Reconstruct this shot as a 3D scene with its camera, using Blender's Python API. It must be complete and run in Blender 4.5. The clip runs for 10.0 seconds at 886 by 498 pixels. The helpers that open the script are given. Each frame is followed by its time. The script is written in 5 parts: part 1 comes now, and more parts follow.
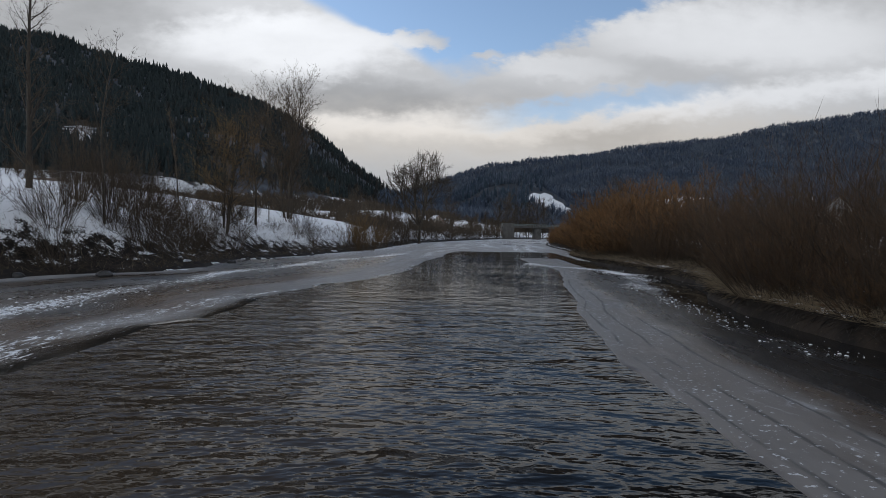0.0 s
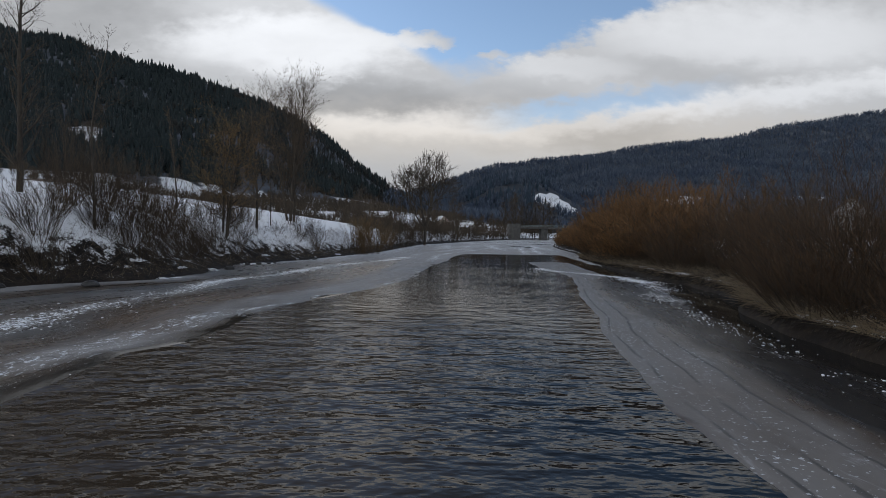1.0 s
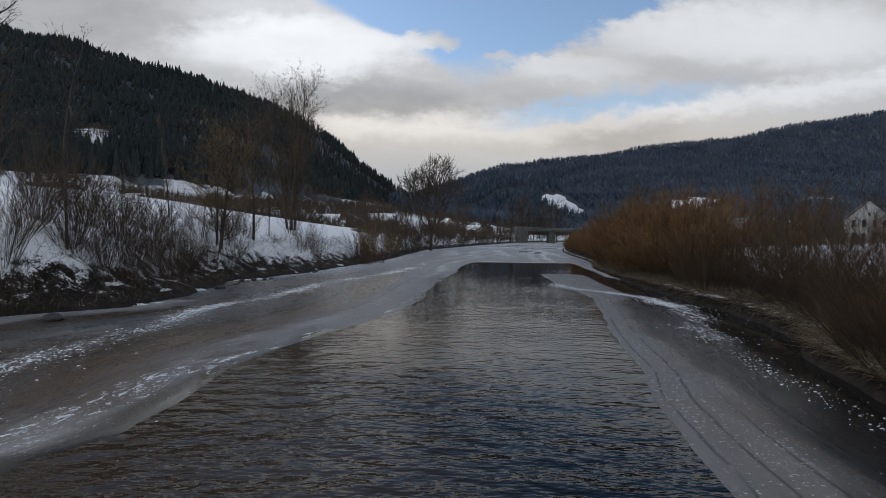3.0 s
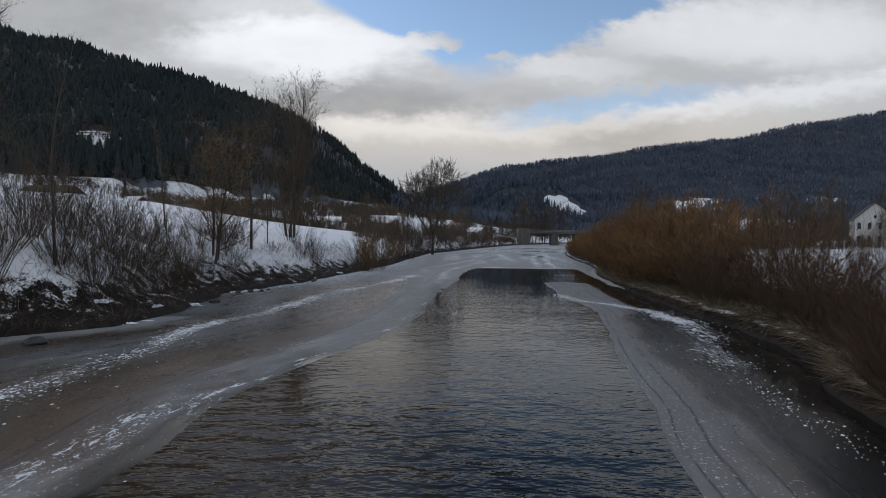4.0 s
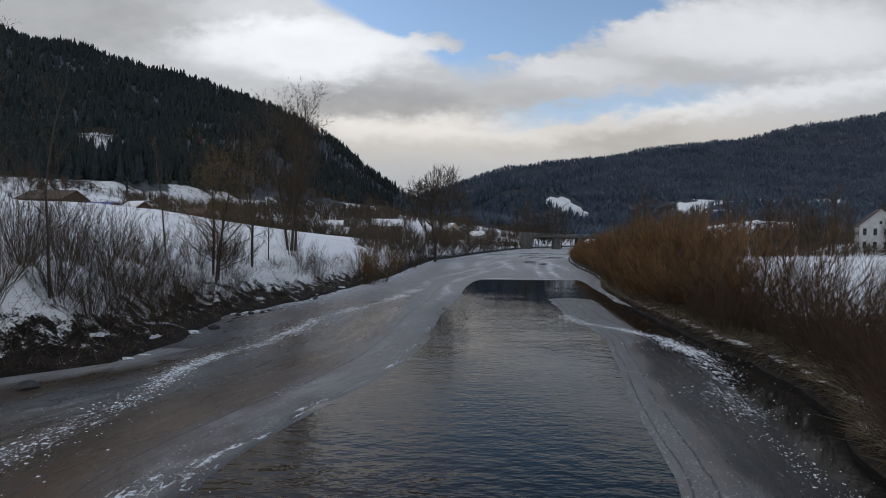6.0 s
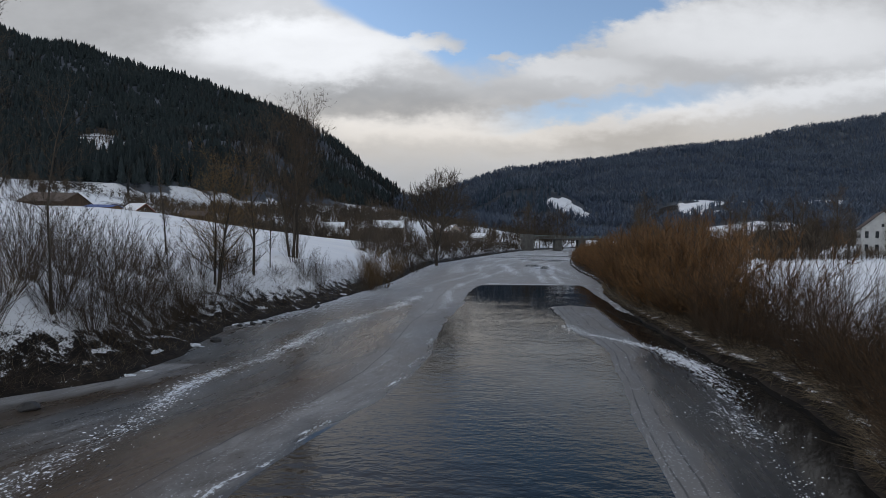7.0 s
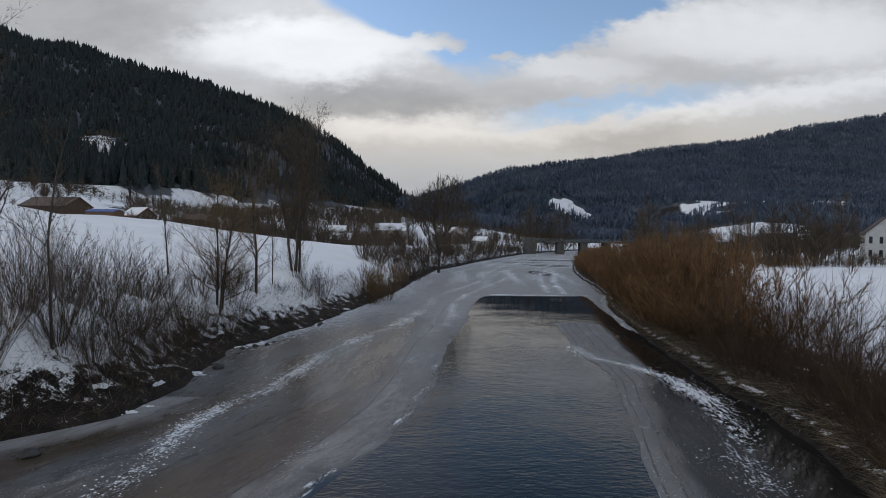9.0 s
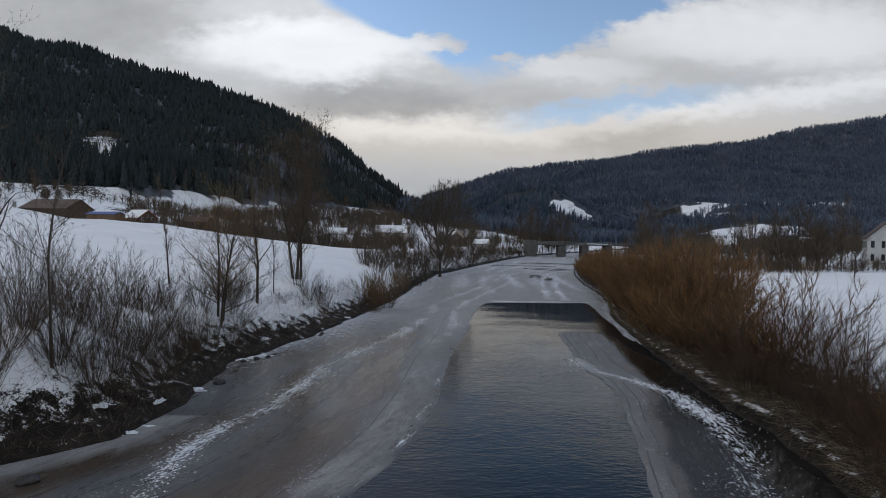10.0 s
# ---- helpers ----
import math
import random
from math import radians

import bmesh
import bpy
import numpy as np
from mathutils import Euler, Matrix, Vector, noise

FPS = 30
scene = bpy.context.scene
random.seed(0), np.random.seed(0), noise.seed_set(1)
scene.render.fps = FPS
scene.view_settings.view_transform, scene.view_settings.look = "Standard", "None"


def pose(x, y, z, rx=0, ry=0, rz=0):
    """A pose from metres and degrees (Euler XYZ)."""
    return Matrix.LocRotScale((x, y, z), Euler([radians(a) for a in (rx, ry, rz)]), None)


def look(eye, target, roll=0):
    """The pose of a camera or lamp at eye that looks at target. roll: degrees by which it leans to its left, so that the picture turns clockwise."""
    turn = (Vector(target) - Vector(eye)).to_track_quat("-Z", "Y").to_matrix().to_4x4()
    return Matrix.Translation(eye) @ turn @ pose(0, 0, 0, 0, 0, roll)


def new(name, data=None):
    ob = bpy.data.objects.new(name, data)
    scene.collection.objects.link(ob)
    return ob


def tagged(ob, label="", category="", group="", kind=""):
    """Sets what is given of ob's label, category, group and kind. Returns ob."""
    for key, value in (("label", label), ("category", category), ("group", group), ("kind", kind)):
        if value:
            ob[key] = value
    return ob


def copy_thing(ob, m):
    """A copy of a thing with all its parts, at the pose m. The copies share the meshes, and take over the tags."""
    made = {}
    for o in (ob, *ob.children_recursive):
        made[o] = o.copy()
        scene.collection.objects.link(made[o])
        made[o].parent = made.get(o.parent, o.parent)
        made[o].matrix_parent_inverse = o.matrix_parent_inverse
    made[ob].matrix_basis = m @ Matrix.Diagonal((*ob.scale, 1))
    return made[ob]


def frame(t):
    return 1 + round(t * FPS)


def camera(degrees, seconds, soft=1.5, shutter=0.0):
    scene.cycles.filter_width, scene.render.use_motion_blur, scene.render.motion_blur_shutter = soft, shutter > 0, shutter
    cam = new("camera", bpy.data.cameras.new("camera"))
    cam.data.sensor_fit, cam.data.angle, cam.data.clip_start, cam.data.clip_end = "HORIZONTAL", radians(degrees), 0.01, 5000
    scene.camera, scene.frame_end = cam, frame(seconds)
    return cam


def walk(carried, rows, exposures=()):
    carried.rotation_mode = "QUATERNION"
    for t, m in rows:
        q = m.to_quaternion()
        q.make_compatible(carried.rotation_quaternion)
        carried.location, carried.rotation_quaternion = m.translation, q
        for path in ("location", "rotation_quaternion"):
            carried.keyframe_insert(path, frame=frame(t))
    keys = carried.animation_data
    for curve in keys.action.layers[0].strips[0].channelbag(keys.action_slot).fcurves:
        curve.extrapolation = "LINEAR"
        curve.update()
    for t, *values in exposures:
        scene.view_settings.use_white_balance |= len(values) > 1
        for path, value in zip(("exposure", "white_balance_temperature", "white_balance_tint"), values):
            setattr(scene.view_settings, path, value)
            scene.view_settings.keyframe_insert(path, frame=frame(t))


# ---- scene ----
cam = camera(75.9, 10.0, soft=0.5)
PATH = [
    (0, (0.344, -6.938, 2.652), (0.416, -4.94, 2.606), 1.2),
    (0.5, (0.319, -6.0, 2.829), (0.381, -4.002, 2.783), 1.2),
    (1, (0.278, -4.852, 3.039), (0.331, -2.854, 2.993), 1.2),
    (1.5, (0.267, -3.838, 3.261), (0.312, -1.839, 3.216), 1.2),
    (2, (0.198, -2.763, 3.568), (0.238, -0.764, 3.523), 1.2),
    (2.5, (0.121, -1.847, 3.863), (0.157, 0.152, 3.818), 1.2),
    (4, (0.281, 0.059, 5.04), (0.305, 2.059, 4.998), 1.1),
    (4.5, (0.231, 0.498, 5.443), (0.252, 2.497, 5.402), 1.1),
    (5, (0.197, 0.772, 5.887), (0.216, 2.772, 5.847), 1.1),
    (5.5, (0.169, 0.889, 6.305), (0.187, 2.888, 6.265), 1.1),
    (7, (-0.039, 1.151, 7.585), (-0.025, 3.15, 7.546), 1.1),
    (7.5, (-0.073, 1.222, 7.984), (-0.061, 3.222, 7.945), 1.1),
    (8, (-0.149, 1.379, 8.464), (-0.138, 3.378, 8.424), 1.2),
    (8.5, (-0.196, 1.488, 8.879), (-0.187, 3.488, 8.84), 1.1),
    (9, (-0.305, 1.651, 9.399), (-0.296, 3.651, 9.359), 1.1),
    (9.5, (-0.384, 1.789, 9.834), (-0.376, 3.789, 9.797), 1.2),
    (10, (-0.48, 1.953, 10.365), (-0.473, 3.953, 10.327), 1.2),
]
walk(cam, [(t, look(eye, target, roll)) for t, eye, target, roll in PATH])

# ---- light: broken cloud over a winter valley, the sun veiled ahead ----
class Ex:
    """A number in a node tree, with arithmetic."""
    def __init__(self, tree, socket):
        self.tree, self.socket = tree, socket

    def op(self, kind, *others):
        n = self.tree.nodes.new("ShaderNodeMath")
        n.operation = kind
        for i, v in enumerate((self, *others)):
            if isinstance(v, Ex):
                self.tree.links.new(v.socket, n.inputs[i])
            else:
                n.inputs[i].default_value = v
        return Ex(self.tree, n.outputs[0])

    def __add__(self, o): return self.op("ADD", o)
    def __sub__(self, o): return self.op("SUBTRACT", o)
    def __mul__(self, o): return self.op("MULTIPLY", o)
    def __truediv__(self, o): return self.op("DIVIDE", o)
    def rsub(self, v): return self.op("MULTIPLY_ADD", -1.0, v)
    def lo(self, v): return self.op("MAXIMUM", v)
    def hi(self, v): return self.op("MINIMUM", v)

    def step(self, a, b):
        n = self.tree.nodes.new("ShaderNodeMapRange")
        n.interpolation_type = "SMOOTHSTEP"
        self.tree.links.new(self.socket, n.inputs["Value"])
        n.inputs["From Min"].default_value, n.inputs["From Max"].default_value = a, b
        return Ex(self.tree, n.outputs["Result"])


def bell(a, b, a0, b0, ra, rb):
    """A soft spot round (a0, b0)."""
    p, q = (a - a0) / ra, (b - b0) / rb
    return (p * p + q * q).step(1.0, 0.0)


def make_world():
    world = bpy.data.worlds.new("winter_sky")
    scene.world = world
    world.use_nodes = True
    nt = world.node_tree
    nt.nodes.clear()
    sky = nt.nodes.new("ShaderNodeTexSky")
    sky.sky_type, sky.sun_disc = "NISHITA", False
    sky.sun_elevation, sky.sun_rotation = radians(SUN_UP), radians(SUN_TURN)
    sky.altitude, sky.air_density, sky.dust_density = 700, 1.0, 0.6
    geo = nt.nodes.new("ShaderNodeTexCoord")
    sep = nt.nodes.new("ShaderNodeSeparateXYZ")
    nt.links.new(geo.outputs["Generated"], sep.inputs[0])
    x, y, z = (Ex(nt, sep.outputs[i]) for i in range(3))
    ahead = y.step(0.12, 0.35)
    depth = y.lo(0.12)
    # a: across, b: down from the upper sky, both in tenths of the view ahead
    a0, b0 = x / depth * 10.03 + 7.84, (z / depth * -10.03) + 4.21

    def noise_at(sx, sy, sz, detail, rough=0.55, off=0.0):
        comb = nt.nodes.new("ShaderNodeCombineXYZ")
        for i, e in enumerate((a0 * sx, b0 * sy, a0 * 0.0 + off)):
            nt.links.new(e.socket, comb.inputs[i])
        n = nt.nodes.new("ShaderNodeTexNoise")
        n.inputs["Scale"].default_value, n.inputs["Detail"].default_value, n.inputs["Roughness"].default_value = 1.0, detail, rough
        nt.links.new(comb.outputs[0], n.inputs["Vector"])
        return Ex(nt, n.outputs["Fac"]) - 0.5

    big, mid, fine = noise_at(0.3, 0.8, 0, 3), noise_at(0.8, 1.9, 0, 5, 0.55, 3.0), noise_at(2.4, 4.2, 0, 5, 0.55, 7.0)
    a = a0 + big * 0.9 + mid * 0.6 + fine * 0.8
    b = b0 + mid * 0.35 + fine * 0.4
    bl = b.lo(-8.0)
    # open blue between two cloud banks, and a thin gap lower down
    left_rim = bl * 1.55 + 5.5 + (bl - 0.4).step(0.0, 0.5) * 0.4
    wedge = (a - left_rim).step(-0.1, 0.35) * (a - (bl * -2.4 + 12.25)).step(0.15, -0.75) * bl.step(1.75, 1.1)
    slit = ((b - (a * -0.16 + 3.55)).op("ABSOLUTE")).step(0.3, 0.04) * (a - 8.2).step(0.0, 1.8) * (a - 13.2).step(0.4, -1.6)
    blue = (wedge + slit * 0.7).hi(1.0)
    wisp = bell(a, b, 7.5, 0.78, 0.8, 0.19) * 1.0 + bell(a, b, 8.98, 1.03, 0.36, 0.11) * 0.8 + mid.step(0.16, 0.34) * 0.35 + bell(a, b, 8.7, 1.45, 1.4, 0.5) * 0.5
    blue_front = blue * wisp.hi(1.0).rsub(1.0)
    # tone of the cloud itself
    low_top = (a.lo(9.6) - 9.6) * -0.17 + 2.18
    pa, pb = (a - 5.5) / 2.5, (b - 0.95) / 0.66
    tone = ((pa * pa + pb * pb + mid * 0.9).step(1.15, 0.1) * 0.37 + bell(a, b, 5.0, 0.2, 2.2, 0.6) * 0.12
            + bell(a, b, 10.3, 1.2, 1.6, 0.3) * 0.14 + bell(a, b, 13.6, 0.5, 3.6, 0.75) * 0.2
            + ((b - low_top - 0.14).op("ABSOLUTE")).step(0.36, 0.0) * 0.2 * (a - 5.2).step(0.0, 1.2)
            - bell(a, b, 6.6, 1.82, 2.2, 0.42) * 0.16 - bell(a, b, 1.4, 0.5, 2.6, 1.2) * 0.12
            - bell(a, b, 8.9, 1.75, 2.0, 0.36) * 0.07 - bell(a, b, 10.8, 2.3, 1.9, 0.5) * 0.1 - bell(a, b, 12.0, 1.2, 2.6, 0.3) * 0.06 - (b - low_top).step(0.35, 1.3) * 0.1
            - (b + 0.1).step(0.1, -1.4) * 0.42 + mid * 0.17 * (a - 9.0).step(3.0, 0.0) + fine * 0.06 + big * 0.1 + CLOUD)
    warm = (b - 2.45).op("ABSOLUTE").step(0.9, 0.0)
    # sky behind and overhead: the same broken cloud without the view's own banks
    n2 = nt.nodes.new("ShaderNodeTexNoise")
    n2.inputs["Scale"].default_value, n2.inputs["Detail"].default_value = 3.0, 6
    nt.links.new(geo.outputs["Generated"], n2.inputs["Vector"])
    back = Ex(nt, n2.outputs["Fac"])
    blue_all = ahead * blue_front + ahead.rsub(1.0) * back.step(0.62, 0.42) * 0.45
    tone_all = (ahead * tone + ahead.rsub(1.0) * (back * 0.5 + (CLOUD - 0.2))).lo(0.05)
    col = nt.nodes.new("ShaderNodeMix")
    col.data_type = "RGBA"
    nt.links.new(warm.socket, col.inputs[0])
    col.inputs[6].default_value, col.inputs[7].default_value = (0.95, 0.975, 1.02, 1), (1.03, 0.985, 0.935, 1)
    bg_c, bg_s, mix, out = (nt.nodes.new(k) for k in ("ShaderNodeBackground", "ShaderNodeBackground", "ShaderNodeMixShader", "ShaderNodeOutputWorld"))
    nt.links.new(col.outputs[2], bg_c.inputs["Color"])
    nt.links.new(tone_all.socket, bg_c.inputs["Strength"])
    nt.links.new(sky.outputs[0], bg_s.inputs["Color"])
    bg_s.inputs["Strength"].default_value = SKY
    nt.links.new(blue_all.socket, mix.inputs[0])
    nt.links.new(bg_c.outputs[0], mix.inputs[1])
    nt.links.new(bg_s.outputs[0], mix.inputs[2])
    nt.links.new(mix.outputs[0], out.inputs["Surface"])


SUN_UP, SUN_TURN, SKY, CLOUD = 26.0, -65.0, 0.17, 0.57
make_world()
sun_data = bpy.data.lights.new("sun", "SUN")
sun_data.energy, sun_data.angle, sun_data.color = 0.6, radians(25), (1.0, 0.93, 0.84)
sun = new("sun", sun_data)
sun.matrix_world = look((-900, 420, 480), (0, 0, 0))


# ---- materials ----
def grey(v):
    return (v, v, v)


def noise_tex(nt, scale, detail=6, rough=0.6, stretch=(1, 1, 1), coord="Object", turn=0.0):
    tc = nt.nodes.new("ShaderNodeTexCoord")
    mp = nt.nodes.new("ShaderNodeMapping")
    mp.inputs["Scale"].default_value = stretch
    mp.inputs["Rotation"].default_value = (0, 0, radians(turn))
    nt.links.new(tc.outputs[coord], mp.inputs[0])
    n = nt.nodes.new("ShaderNodeTexNoise")
    n.inputs["Scale"].default_value, n.inputs["Detail"].default_value, n.inputs["Roughness"].default_value = scale, detail, rough
    nt.links.new(mp.outputs[0], n.inputs["Vector"])
    return n.outputs["Fac"]


def mixc(nt, fac, c1, c2, blend="MIX"):
    n = nt.nodes.new("ShaderNodeMix")
    n.data_type, n.blend_type = "RGBA", blend
    for sock, v in ((n.inputs[0], fac), (n.inputs[6], c1), (n.inputs[7], c2)):
        if isinstance(v, (int, float)):
            sock.default_value = v
        elif isinstance(v, tuple):
            sock.default_value = (*v, 1)
        else:
            nt.links.new(v, sock)
    return n.outputs[2]


def attr(nt, name):
    n = nt.nodes.new("ShaderNodeAttribute")
    n.attribute_name = name
    return n.outputs["Fac"]


def bump(nt, height, strength, dist):
    n = nt.nodes.new("ShaderNodeBump")
    n.inputs["Strength"].default_value, n.inputs["Distance"].default_value = strength, dist
    nt.links.new(height, n.inputs["Height"])
    return n.outputs[0]


def material(name):
    m = bpy.data.materials.new(name)
    m.use_nodes = True
    nt = m.node_tree
    return m, nt, nt.nodes["Principled BSDF"]


def plain(name, c1, c2, scale, rough=0.8, metallic=0.0, fine=None, bump_d=0.0, stretch=(1, 1, 1), vary=0.0):
    """Two tones broken up at two scales."""
    m, nt, p = material(name)
    n1 = noise_tex(nt, scale, 5, 0.6, stretch)
    n2 = noise_tex(nt, fine or scale * 9, 3, 0.6, stretch)
    f = Ex(nt, n1) * 0.65 + Ex(nt, n2) * 0.35
    c = mixc(nt, f.step(0.32, 0.68).socket, c1, c2)
    if vary:
        oi = nt.nodes.new("ShaderNodeObjectInfo")
        k = (Ex(nt, oi.outputs["Random"]) * vary + (1 - vary / 2)).socket
        c = mixc(nt, 1.0, c, k, "MULTIPLY")
    nt.links.new(c, p.inputs["Base Color"])
    p.inputs["Roughness"].default_value, p.inputs["Metallic"].default_value = rough, metallic
    if bump_d:
        nt.links.new(bump(nt, n2, 0.6, bump_d), p.inputs["Normal"])
    return m


def island(name, c1, c2, rough=0.85):
    """Each joined piece takes its own tone between the two."""
    m, nt, p = material(name)
    g = nt.nodes.new("ShaderNodeNewGeometry")
    n = noise_tex(nt, 0.011, 5, 0.6)
    f = Ex(nt, g.outputs["Random Per Island"]) * 0.35 + Ex(nt, n) * 1.1
    nt.links.new(mixc(nt, f.step(0.4, 1.05).socket, c1, c2), p.inputs["Base Color"])
    p.inputs["Roughness"].default_value = rough
    p.inputs["Specular IOR Level"].default_value = 0.15
    return m


def make_ground_mat():
    m, nt, p = material("snow_soil_ground")
    snow_a, wood_a = Ex(nt, attr(nt, "snow")), Ex(nt, attr(nt, "wood"))
    n_big, n_mid, n_fin = noise_tex(nt, 0.09, 4), noise_tex(nt, 1.1, 6, 0.65), noise_tex(nt, 9.0, 5, 0.65)
    n_w = noise_tex(nt, 0.035, 6, 0.62, (1, 1, 0.3))
    soil = mixc(nt, Ex(nt, n_mid).step(0.35, 0.65).socket, (0.008, 0.006, 0.005), (0.028, 0.021, 0.015))
    soil = mixc(nt, Ex(nt, n_fin).step(0.56, 0.8).socket, soil, (0.11, 0.085, 0.052))
    # woodland floor, its grey turned blue to carry the hills' haze
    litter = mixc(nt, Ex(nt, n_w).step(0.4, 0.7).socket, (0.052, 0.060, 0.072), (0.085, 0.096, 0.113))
    snow = mixc(nt, Ex(nt, n_big).step(0.3, 0.7).socket, (0.78, 0.80, 0.83), (0.86, 0.87, 0.88))
    cover = (snow_a + (Ex(nt, n_mid) - 0.5) * 1.5 + (Ex(nt, n_fin) - 0.5) * 0.7).step(0.45, 0.6)
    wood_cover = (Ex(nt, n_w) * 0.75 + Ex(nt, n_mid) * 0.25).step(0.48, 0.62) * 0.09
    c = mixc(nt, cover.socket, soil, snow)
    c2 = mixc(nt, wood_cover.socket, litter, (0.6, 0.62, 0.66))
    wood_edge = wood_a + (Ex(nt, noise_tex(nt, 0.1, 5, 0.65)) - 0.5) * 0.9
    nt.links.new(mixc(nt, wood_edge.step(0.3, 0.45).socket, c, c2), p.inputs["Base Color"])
    p.inputs["Roughness"].default_value = 0.85
    p.inputs["Specular IOR Level"].default_value = 0.25
    h = (Ex(nt, n_mid) * 0.7 + Ex(nt, n_fin) * 0.3 + cover * 0.25).socket
    nt.links.new(bump(nt, h, 0.5, 0.12), p.inputs["Normal"])
    return m


def make_water_mat():
    m, nt, p = material("river_water")
    w1 = noise_tex(nt, 1.0, 3, 0.5, (0.75, 1.35, 1), turn=24)
    w2 = noise_tex(nt, 3.0, 3, 0.5, (0.8, 1.4, 1), turn=-12)
    w3 = noise_tex(nt, 0.12, 3, 0.5)
    tc = nt.nodes.new("ShaderNodeTexCoord")
    sep = nt.nodes.new("ShaderNodeSeparateXYZ")
    nt.links.new(tc.outputs["Object"], sep.inputs[0])
    riffle = Ex(nt, sep.outputs[1]).step(23.0, 9.0) * (Ex(nt, sep.outputs[0]).step(8.0, -4.0) * 0.9 + 0.6)
    calm = (Ex(nt, w3).step(0.35, 0.65) * 0.5 + 0.5)  * (Ex(nt, sep.outputs[1]).step(85.0, 35.0) * 0.85 + 0.15)
    h = ((Ex(nt, w1) * (riffle * 1.5 + 0.22) + Ex(nt, w2) * (riffle * 0.12 + 0.17)) * calm).socket
    nt.links.new(bump(nt, h, 0.9, 0.15), p.inputs["Normal"])
    bed = (Ex(nt, sep.outputs[0]) + (Ex(nt, w3) - 0.5) * 6.0).step(3.5, -2.5) * Ex(nt, sep.outputs[1]).step(45.0, 15.0)
    nt.links.new(mixc(nt, bed.socket, (0.004, 0.007, 0.010), (0.045, 0.033, 0.022)), p.inputs["Base Color"])
    p.inputs["Roughness"].default_value = 0.05
    p.inputs["IOR"].default_value = 1.23
    return m


def make_ice_mat(name, ridges, cracks, milk_k=0.8, stain=(0.098, 0.066, 0.043), stain_k=0.8, stain_gloss=0.1):
    """Wet river ice: clear dark parts, milky bands that follow the flow, frost; ridges: how far from the edge old rims lie."""
    m, nt, p = material(name)
    frost, rim, clear, across = (Ex(nt, attr(nt, k)) for k in ("frost", "rim", "clear", "across"))
    seam, brown = Ex(nt, attr(nt, "crack")), Ex(nt, attr(nt, "brown"))
    tc = nt.nodes.new("ShaderNodeTexCoord")
    sep = nt.nodes.new("ShaderNodeSeparateXYZ")
    nt.links.new(tc.outputs["Object"], sep.inputs[0])
    along = Ex(nt, sep.outputs[1])

    def flow(sx, sy, detail, rough, off, warp=0.0):
        comb = nt.nodes.new("ShaderNodeCombineXYZ")
        for i, e in enumerate((across * sx, along * sy, along * 0.0 + off)):
            nt.links.new(e.socket, comb.inputs[i])
        n = nt.nodes.new("ShaderNodeTexNoise")
        n.inputs["Scale"].default_value, n.inputs["Detail"].default_value, n.inputs["Roughness"].default_value = 1.0, detail, rough
        n.inputs["Distortion"].default_value = warp
        nt.links.new(comb.outputs[0], n.inputs["Vector"])
        return Ex(nt, n.outputs["Fac"])

    broad, band, thread = flow(0.22, 0.06, 4, 0.55, 0.0, 0.6), flow(0.5, 0.09, 6, 0.6, 4.0, 1.2), flow(2.6, 0.35, 6, 0.68, 9.0, 0.5)
    cloud = flow(0.45, 0.22, 7, 0.62, 14.0, 1.8)
    fine, grit = Ex(nt, noise_tex(nt, 7.0, 5, 0.7)), Ex(nt, noise_tex(nt, 26.0, 4, 0.7))
    base = mixc(nt, broad.step(0.4, 0.62).socket, (0.068, 0.050, 0.035), (0.085, 0.085, 0.084))
    swirl = flow(1.1, 0.4, 8, 0.7, 17.0, 2.2)
    milky = (cloud * 0.75 + swirl * 0.5 + band * 0.35 + thread * 0.3 + fine * 0.25 + rim * 0.3 - clear * 0.45 - brown * 0.3).step(1.0, 1.5)
    base = mixc(nt, (milky * milk_k).socket, base, (0.335, 0.327, 0.315))
    base = mixc(nt, (clear.step(0.1, 0.9) * 0.95).socket, base, (0.010, 0.009, 0.008))
    base = mixc(nt, (brown.step(0.1, 0.9) * stain_k).socket, base, stain)
    scuff = flow(1.3, 0.45, 7, 0.7, 41.0, 1.4).step(0.56, 0.68) * (rim - brown).step(0.2, 0.8) * 0.45
    base = mixc(nt, scuff.socket, base, (0.42, 0.43, 0.44))
    dark = seam.step(0.45, 0.85)
    for k in ridges:
        d = (across - k + (band - 0.5) * 0.5 + (thread - 0.5) * 0.2).op("ABSOLUTE").step(0.075, 0.01) * cloud.step(0.36, 0.52)
        dark = dark.lo(d)
    crack = (flow(0.3, 0.05, 3, 0.5, 20.0, 0.9) - 0.5).op("ABSOLUTE").step(0.004, 0.001) * 0.7
    lines = dark.lo(crack) if cracks else dark
    base = mixc(nt, (lines * 0.65).socket, base, (0.03, 0.03, 0.03))
    clump = flow(5.0, 1.6, 4, 0.7, 31.0, 0.6)
    white = (frost * 0.6 + (clump - 0.5) * 2.6 + (fine - 0.5) * 1.4 + (grit - 0.5) * 0.8).step(0.47, 0.66) * frost.step(0.02, 0.35)
    speck = (Ex(nt, noise_tex(nt, 9.0, 3, 0.6)) + (band - 0.5) * 0.4 + (grit - 0.5) * 0.25 - clear * 0.15).step(0.635, 0.7) * 0.62
    white = white.lo(speck)
    nt.links.new(mixc(nt, white.socket, base, (0.74, 0.77, 0.80)), p.inputs["Base Color"])
    wet = clear.step(0.2, 0.9).rsub(1.0)
    rough = (milky * 0.35 + band * 0.25 + thread * 0.2 + 0.06) * (wet * 0.88 + 0.12) + white * 0.4
    nt.links.new(rough.lo(0.04).hi(0.8).socket, p.inputs["Roughness"])
